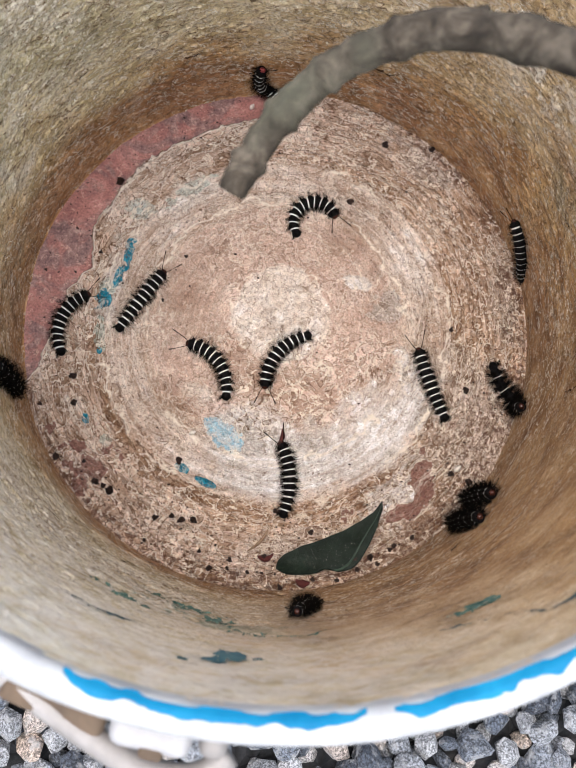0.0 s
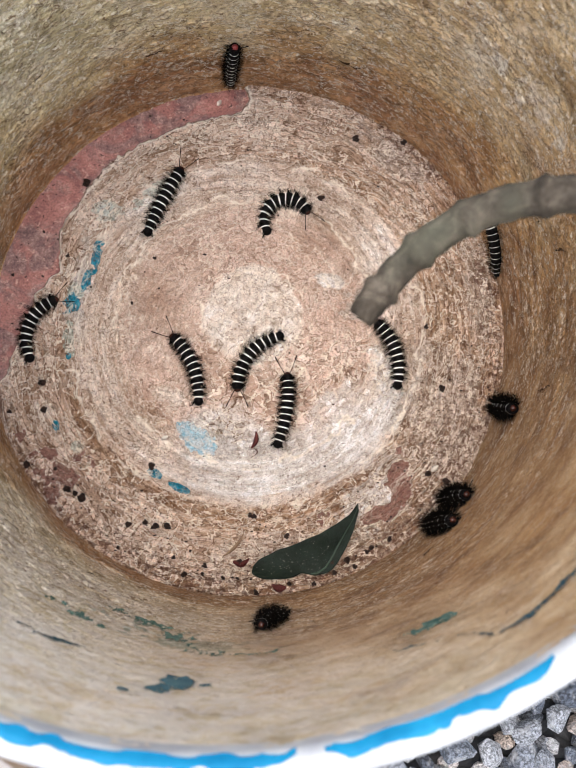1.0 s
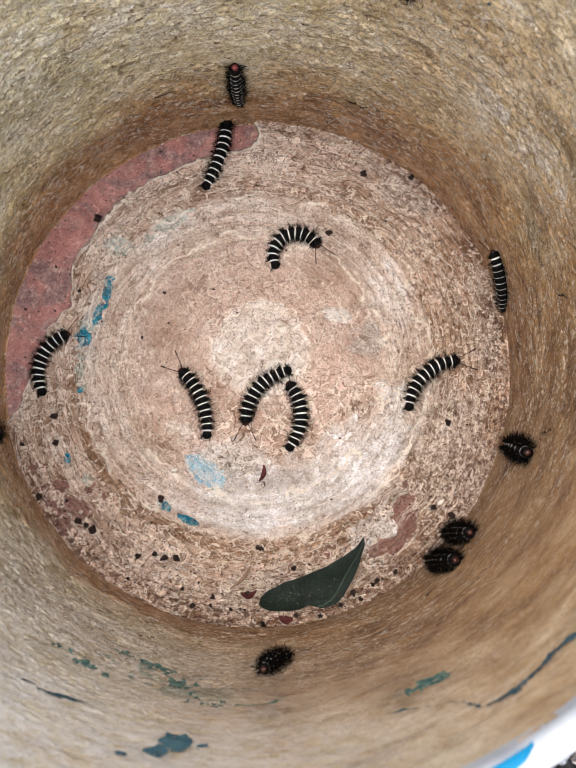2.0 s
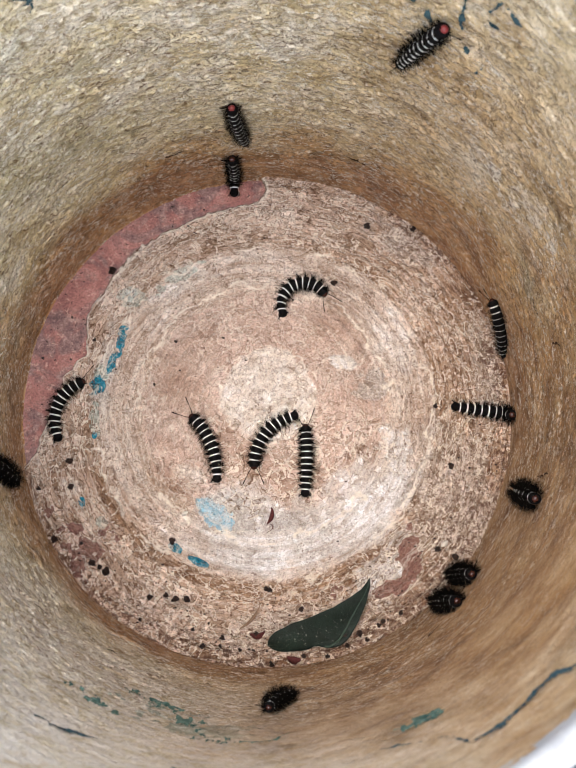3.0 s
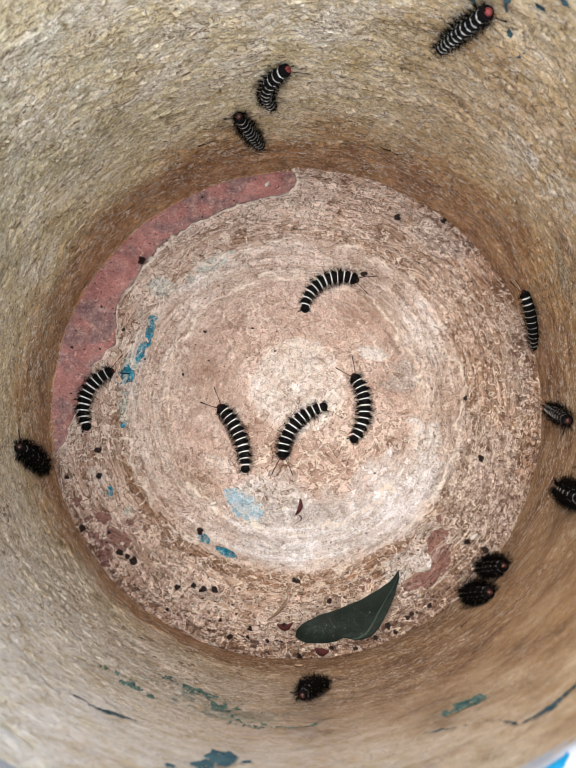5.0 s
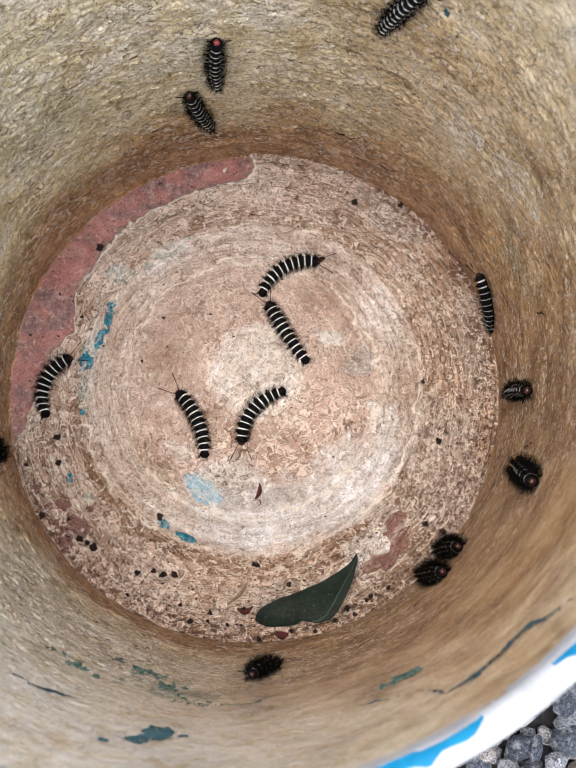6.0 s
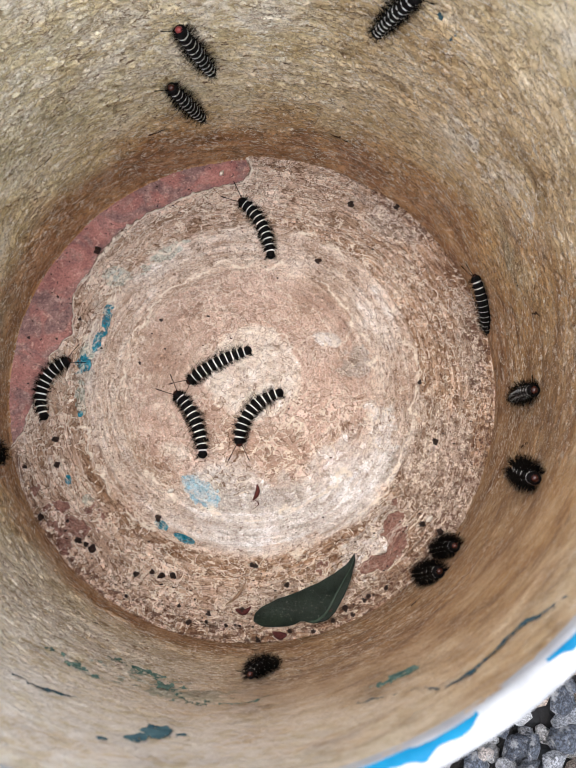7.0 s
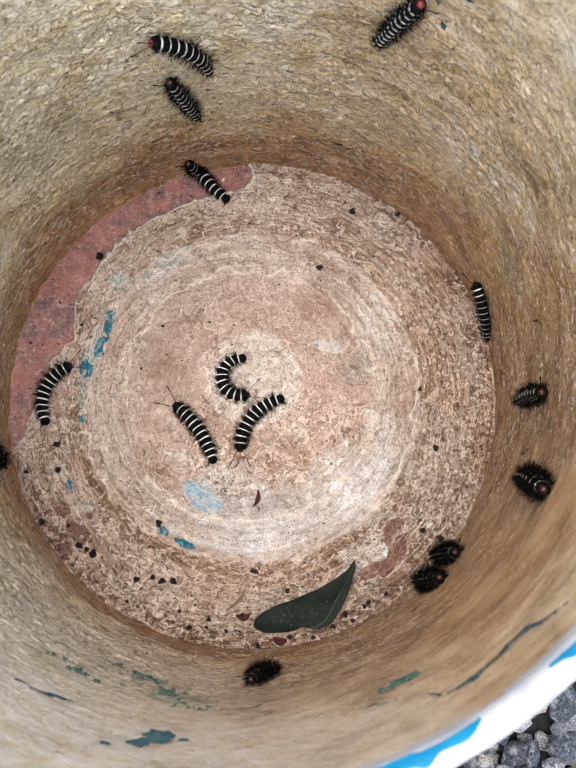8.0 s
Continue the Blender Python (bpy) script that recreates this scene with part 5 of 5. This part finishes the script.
caterpillar([
        (0.0, -10.9, 135.0, 113, -82, 39.7),
        (0.5, -9.5, 137.7, 99, -82, 39.6),
        (0.7, -9.4, 148.8, 89, -20, 41.0),
        (1.0, -9.4, 153.4, 88, -10, 40.2),
        (1.5, -9.3, 162.5, 90, -3, 41.0),
        (2.8, -14.5, 194.4, 99, -13, 41.5),
        (3.5, -16.4, 206.3, 99, 2, 40.4),
        (4.0, -17.6, 217.6, 94, -11, 40.0),
        (5.3, -17.0, 227.1, 76, -93, 39.8),
        (5.5, -21.3, 228.8, 60, -175, 39.3),
        (6.0, -17.8, 230.2, 89, -12, 40.9),
        (6.5, -21.2, 236.8, 105, 28, 40.5),
        (7.0, -28.0, 245.7, 110, 3, 40.8),
        (7.5, -36.1, 253.8, 115, -15, 40.2),
        (8.0, -35.5, 252.0, 132, 66, 40.1)], "black bristly caterpillar with white bands climbing the wall", 1.0, True, 1)
caterpillar([
        (0.0, -68.6, 13.9, 54, -4, 37.5),
        (0.2, -61.3, 22.6, 66, 39, 38.3),
        (0.5, -56.0, 33.0, 73, 16, 36.3),
        (0.7, -49.8, 50.5, 70, -0, 38.6),
        (1.0, -42.8, 66.8, 63, -11, 38.0),
        (1.2, -34.3, 77.4, 56, -5, 38.1),
        (1.5, -24.9, 91.5, 61, 13, 37.8),
        (1.7, -19.3, 101.4, 67, 38, 38.6),
        (2.8, -16.7, 132.5, 91, 7, 41.5),
        (3.5, -19.0, 152.4, 102, 4, 40.2),
        (4.0, -21.8, 162.6, 107, 1, 41.4),
        (5.3, -32.2, 184.8, 113, -5, 39.8),
        (5.5, -29.6, 185.6, 104, -10, 41.0),
        (6.0, -32.5, 184.6, 109, -10, 40.2),
        (7.0, -38.7, 198.3, 116, -1, 39.8),
        (8.0, -42.9, 209.2, 113, 2, 40.1)], "black white-banded caterpillar crawling from floor up the wall", 1.0, False, 2)
caterpillar([
        (0.0, 14.0, 66.0, 25, -200, 38.1),
        (3.0, 16.2, 67.1, 24, -180, 38.2),
        (3.5, 14.2, 65.5, 24, -164, 37.9),
        (4.0, 14.2, 65.7, 26, -157, 38.0),
        (5.3, 16.1, 63.6, 30, -102, 38.2),
        (5.5, 17.4, 63.9, 29, -88, 38.0),
        (6.0, 17.4, 63.6, 29, -85, 38.2),
        (6.5, 14.8, 69.8, 88, 85, 37.8),
        (7.0, 6.7, 88.6, 118, 50, 36.8),
        (7.5, -11.8, 104.3, 132, -19, 37.2),
        (8.0, -26.7, 120.8, 127, -27, 39.9)], "black white-banded caterpillar arched on the paint crust", 1.0, False, 3)
caterpillar([
        (0.0, 8.0, -74.7, 93, 51, 37.2),
        (0.5, 8.4, -66.6, 86, -26, 37.2),
        (0.7, 13.1, -59.4, 78, 8, 37.0),
        (1.0, 19.1, -39.4, 82, 28, 36.4),
        (1.5, 21.8, -24.5, 80, 27, 36.1),
        (1.7, 23.1, -24.7, 88, 105, 36.4),
        (2.8, 21.6, -26.8, 100, 37, 35.5),
        (3.5, 22.9, -22.1, 63, -60, 36.6),
        (4.0, 37.1, -5.9, 55, -4, 37.3),
        (5.3, 37.1, -2.0, 101, 104, 36.9),
        (5.5, 32.9, 7.9, 115, 82, 36.6),
        (6.0, 17.8, 28.6, 122, -9, 37.5),
        (6.5, 9.2, 26.8, 185, 89, 37.4),
        (7.0, -17.3, 13.4, 208, 27, 36.6),
        (7.5, -18.1, 9.7, 265, 215, 37.7),
        (8.0, -14.9, 7.4, 279, 213, 37.4)], "black white-banded caterpillar wandering over the bucket floor", 1.0, False, 0)
caterpillar([
        (0.0, -29.0, -17.1, 127, 95, 38.1),
        (0.2, -27.1, -17.4, 112, 56, 37.7),
        (6.5, -28.2, -17.5, 114, 49, 37.4),
        (7.0, -28.1, -16.9, 114, 49, 37.4),
        (7.5, -27.7, -18.5, 122, 42, 36.8),
        (8.0, -27.2, -18.3, 125, 39, 37.0)], "black white-banded caterpillar resting on the bucket floor", 1.0, False, 1)
caterpillar([
        (0.0, 78.0, -26.1, 111, -10, 38.0),
        (0.5, 72.6, -10.6, 109, 2, 38.4),
        (0.7, 69.8, -8.7, 112, 5, 38.2),
        (1.0, 73.3, -10.1, 108, 64, 36.4),
        (1.5, 71.5, -7.7, 77, -116, 38.3),
        (1.7, 74.3, -6.3, 62, -121, 38.2),
        (2.8, 113.2, -0.5, -8, 2, 40.3),
        (3.5, 132.5, -3.2, -9, -5, 41.8),
        (4.0, 148.6, -7.9, -7, 9, 42.1),
        (5.3, 173.7, -16.0, -24, -6, 42.0),
        (5.5, 171.1, -14.7, -30, -31, 41.7),
        (6.0, 179.4, -14.0, -10, -11, 44.9),
        (7.0, 201.6, -22.6, -9, -5, 42.9),
        (7.5, 203.2, -21.0, -8, -5, 42.3),
        (8.0, 213.3, -23.2, -9, -5, 44.0)], "black white-banded caterpillar crossing the floor to the wall", 1.0, False, 2)
caterpillar([
        (0.0, 119.6, -33.4, -45, 67, 40.6),
        (0.2, 125.2, -37.6, -38, 46, 40.8),
        (0.5, 130.3, -37.2, -33, 7, 40.5),
        (0.7, 139.4, -46.4, -22, 5, 41.5),
        (1.0, 148.3, -50.9, -27, 10, 42.3),
        (1.5, 159.3, -55.6, -26, -11, 43.1),
        (2.8, 183.4, -71.4, -28, 9, 42.9),
        (3.5, 191.4, -72.2, -29, -9, 44.8),
        (4.0, 192.6, -80.1, -34, -1, 41.6),
        (5.3, 208.4, -90.0, -32, 7, 42.3),
        (5.5, 215.0, -96.9, -37, 6, 43.2),
        (6.0, 214.3, -93.2, -36, -3, 42.1),
        (7.0, 221.4, -98.7, -34, 12, 44.5),
        (7.5, 227.2, -99.7, -32, -12, 44.7),
        (8.0, 235.0, -106.1, -34, -11, 45.2)], "fuzzy black caterpillar climbing the brown wall", 1.0, False, 3)
caterpillar([(6.5, 0.4, -12.4, -128, 82, 38.2)], "black white-banded caterpillar bent on the pale crust", 1.0, False, 0)
caterpillar([(6.5, -107.9, 3.8, 67, -99, 37.2)], "black white-banded caterpillar resting beside the pink paint", 1.0, False, 1)
caterpillar([(4.0, -165.9, -45.0, 182, -3, 38.0)], "fuzzy black caterpillar clinging to the wall", 1.0, False, 2)
caterpillar([(6.5, 139.9, 44.3, 70, 60, 35.4)], "small banded caterpillar where floor meets wall", 0.85, False, 3)
caterpillar([(6.5, 117.9, -101.6, -35, 4, 43.5)], "fuzzy black caterpillar low on the wall, beside another", 1.0, False, 4)
caterpillar([(6.5, 117.6, -129.6, -39, 10, 39.8)], "fuzzy black caterpillar low on the brown wall", 1.0, False, 5)
caterpillar([(6.5, 19.8, -231.2, -104, 21, 29.0)], "small fuzzy caterpillar on the tan wall", 0.74, False, 6)
caterpillar([(3.5, 151.8, 260.9, 40, -7, 39.2)], "black caterpillar with white bands and red head high on the wall", 1.0, True, 7)

# ---- the branch that is held in and drawn out ----


def build_branch():
    ob = new("branch")
    tagged(ob, "grey crooked branch held down into the bucket", "branch")
    ctrl = [(0.0, 0.0, 0.0), (0.0046, 0.0089, 0.0015), (0.0092, 0.0163, 0.003), (0.0150, 0.0233, 0.005), (0.0219, 0.0292, 0.008), (0.0292, 0.0332, 0.012),
            (0.0375, 0.0358, 0.016), (0.0487, 0.0371, 0.022), (0.0646, 0.0331, 0.030), (0.0798, 0.0237, 0.045), (0.115, 0.012, 0.062), (0.160, -0.002, 0.085), (0.22, -0.02, 0.11), (0.30, -0.04, 0.14)]
    line = smooth_line(ctrl, 7)
    n = len(line)
    rad = []
    for i in range(n):
        u = i / (n - 1)
        node = sum(0.0010 * math.exp(-((u - c) / 0.010) ** 2) for c in (0.07, 0.19, 0.31, 0.47, 0.62, 0.8))
        rad.append(0.0041 + 0.0012 * u + node + 0.0006 * (vnoise(i * 0.6, 2.0, 50) - 0.5))
    rad[0] *= 0.86
    V, F = tube(line, rad, 20)
    V = [v + (v - line[i // 20]).normalized() * 0.0006 * (vnoise(i // 20 * 0.8, (i % 20) * 0.7, 52) - 0.5) for i, v in enumerate(V)]
    attach("bark", mesh_of("bark", V, F, M_BARK), ob, "rough grey-green bark")
    for k, sd in ((16, 1), (36, 2), (52, 3)):
        p = line[k]
        me = lump("knot", 0.0030, sd, M_BARK, 0.3)
        attach("knot", me, ob, "", Matrix.Translation(p + Vector((0.0015, 0.0036, 0.0010)) * (1 if k != 36 else -1)))
    for k in (58,):
        attach("lichen_spot", lump("lichen_spot", 0.0014, k, M_SPECK, 0.3), ob, "pale lichen spot", Matrix.Translation(line[k] + Vector((0, -0.002, 0.0052))))
    return ob


branch = build_branch()
BRANCH_WAY = [
    (0.0, -0.0161, -0.0068, 0.2304, 7.2, -1.3, -3.0),
    (0.1, -0.0288, -0.0210, 0.2455, 7.2, -1.4, -2.2),
    (0.2, -0.0506, -0.0436, 0.2772, 7.1, -1.7, 0.6),
    (0.3, -0.0606, -0.0577, 0.2945, 6.7, -1.8, 4.4),
    (0.4, -0.0579, -0.0733, 0.3132, 6.3, -2.0, 10.2),
    (0.5, -0.0740, -0.0692, 0.2884, 6.7, -1.2, 0.1),
    (0.6, -0.0352, -0.0456, 0.1896, 6.5, -14.2, -15.5),
    (0.7, -0.0184, -0.0290, 0.2132, 6.3, -0.7, -1.9),
    (0.8, 0.0079, -0.0266, 0.2238, 6.3, -0.7, -2.0),
    (0.9, 0.0195, -0.0136, 0.2343, 6.1, -1.8, 8.9),
    (1.0, 0.0344, -0.0315, 0.2137, 6.1, -0.1, -10.2),
    (1.1, 0.0262, -0.0325, 0.2258, 5.9, -0.2, -4.2),
    (1.2, 0.0386, -0.0408, 0.2538, 5.1, 2.6, -38.2),
    (1.3, 0.0492, -0.0761, 0.2671, 5.1, 2.5, -35.1),
    (1.4, 0.0531, -0.0479, 0.2555, 5.2, 2.3, -32.0),
    (1.5, 0.0534, 0.0203, 0.2632, 5.3, 1.9, -26.0),
    (1.6, 0.1072, 0.0462, 0.2816, 5.4, 1.5, -19.9),
    (1.7, 0.1571, 0.0577, 0.2827, 5.2, 1.6, -19.9),
    (2.0, 0.3000, 0.1200, 0.3000, 4.0, 5.0, -5.0),
    (2.6, 0.3400, 0.1600, 0.0020, 0.0, 25.0, 10.0),
    (8.0, 0.3400, 0.1600, 0.0020, 0.0, 25.0, 10.0),
]

# ---- gravel ----


def stone_points(rnd, n=22):
    pts = []
    for _ in range(n):
        d = Vector((rnd.gauss(0, 1), rnd.gauss(0, 1), rnd.gauss(0, 1))).normalized()
        pts.append(Vector((d.x * 1.0, d.y * 0.82, d.z * 0.68)) * rnd.uniform(0.86, 1.0))
    return pts


def stone_bm(bm, rnd, m):
    vs = [bm.verts.new(m @ p) for p in stone_points(rnd)]
    bmesh.ops.convex_hull(bm, input=vs)


def stone_mesh(seed):
    bm = bmesh.new()
    stone_bm(bm, random.Random(seed), Matrix.Diagonal((0.009, 0.009, 0.009, 1)))
    bmesh.ops.delete(bm, geom=[v for v in bm.verts if not v.link_faces], context="VERTS")
    return bm_mesh("stone", bm, M_STONE, False)


def build_gravel():
    rnd = random.Random(12)
    kinds = [stone_mesh(200 + k) for k in range(14)]
    near, far = [], []
    s = 0.0140
    for i in range(-45, 46):
        for j in range(-51, 52):
            x = (i + 0.5 * (j % 2)) * s + rnd.uniform(-0.3, 0.3) * s
            y = j * s * 0.87 + rnd.uniform(-0.3, 0.3) * s
            r = math.hypot(x, y)
            if r < R + 0.004 or r > 0.62:
                continue
            (near if -0.17 < x < 0.20 and -0.225 < y < -0.105 else far).append((x, y))
    for x, y in near[:300]:
        q = rnd.choice((0.0055, 0.0070, 0.0082, 0.0092, 0.0108))
        ob = attach("stone", rnd.choice(kinds), ground)
        ob.matrix_basis = pose(x, y, GROUND_Z + 0.007 + rnd.uniform(0, 0.006), rnd.uniform(-40, 40), rnd.uniform(-40, 40), rnd.uniform(0, 360)) @ Matrix.Diagonal((q / 0.009, q / 0.009, q / 0.009, 1))
    V, F = [], []
    hulls = []
    for k in range(10):
        me = stone_mesh(300 + k)
        hulls.append(([v.co.copy() for v in me.vertices], [tuple(p.vertices) for p in me.polygons]))
    low = [(x + s / 2 + rnd.uniform(-0.004, 0.004), y + s / 3, -0.006, 0.0064) for x, y in near] + [(x, y, 0.0, rnd.choice((0.0056, 0.0068, 0.008, 0.0095))) for x, y in far + near[300:]]
    for x, y, dz, q in low:
        if math.hypot(x, y) < R + 0.006:
            continue
        m = pose(x, y, GROUND_Z + 0.007 + dz + rnd.uniform(0, 0.004), rnd.uniform(-40, 40), rnd.uniform(-40, 40), rnd.uniform(0, 360)) @ Matrix.Diagonal((q / 0.009, q / 0.009, q / 0.009, 1))
        hv, hf = rnd.choice(hulls)
        k = len(V)
        V += [m @ p for p in hv]
        F += [tuple(a + k for a in f) for f in hf]
    ob = attach("gravel", mesh_of("gravel", V, F, M_STONES, False), ground, "loose grey crushed stones")
    ob["kind"] = "stuff"


build_gravel()


def motions():
    walk(branch, [(t, pose(x, y, z, rx, ry, rz)) for t, x, y, z, rx, ry, rz in BRANCH_WAY])
    for mover in MOVERS:
        crawl(*mover)


motions()
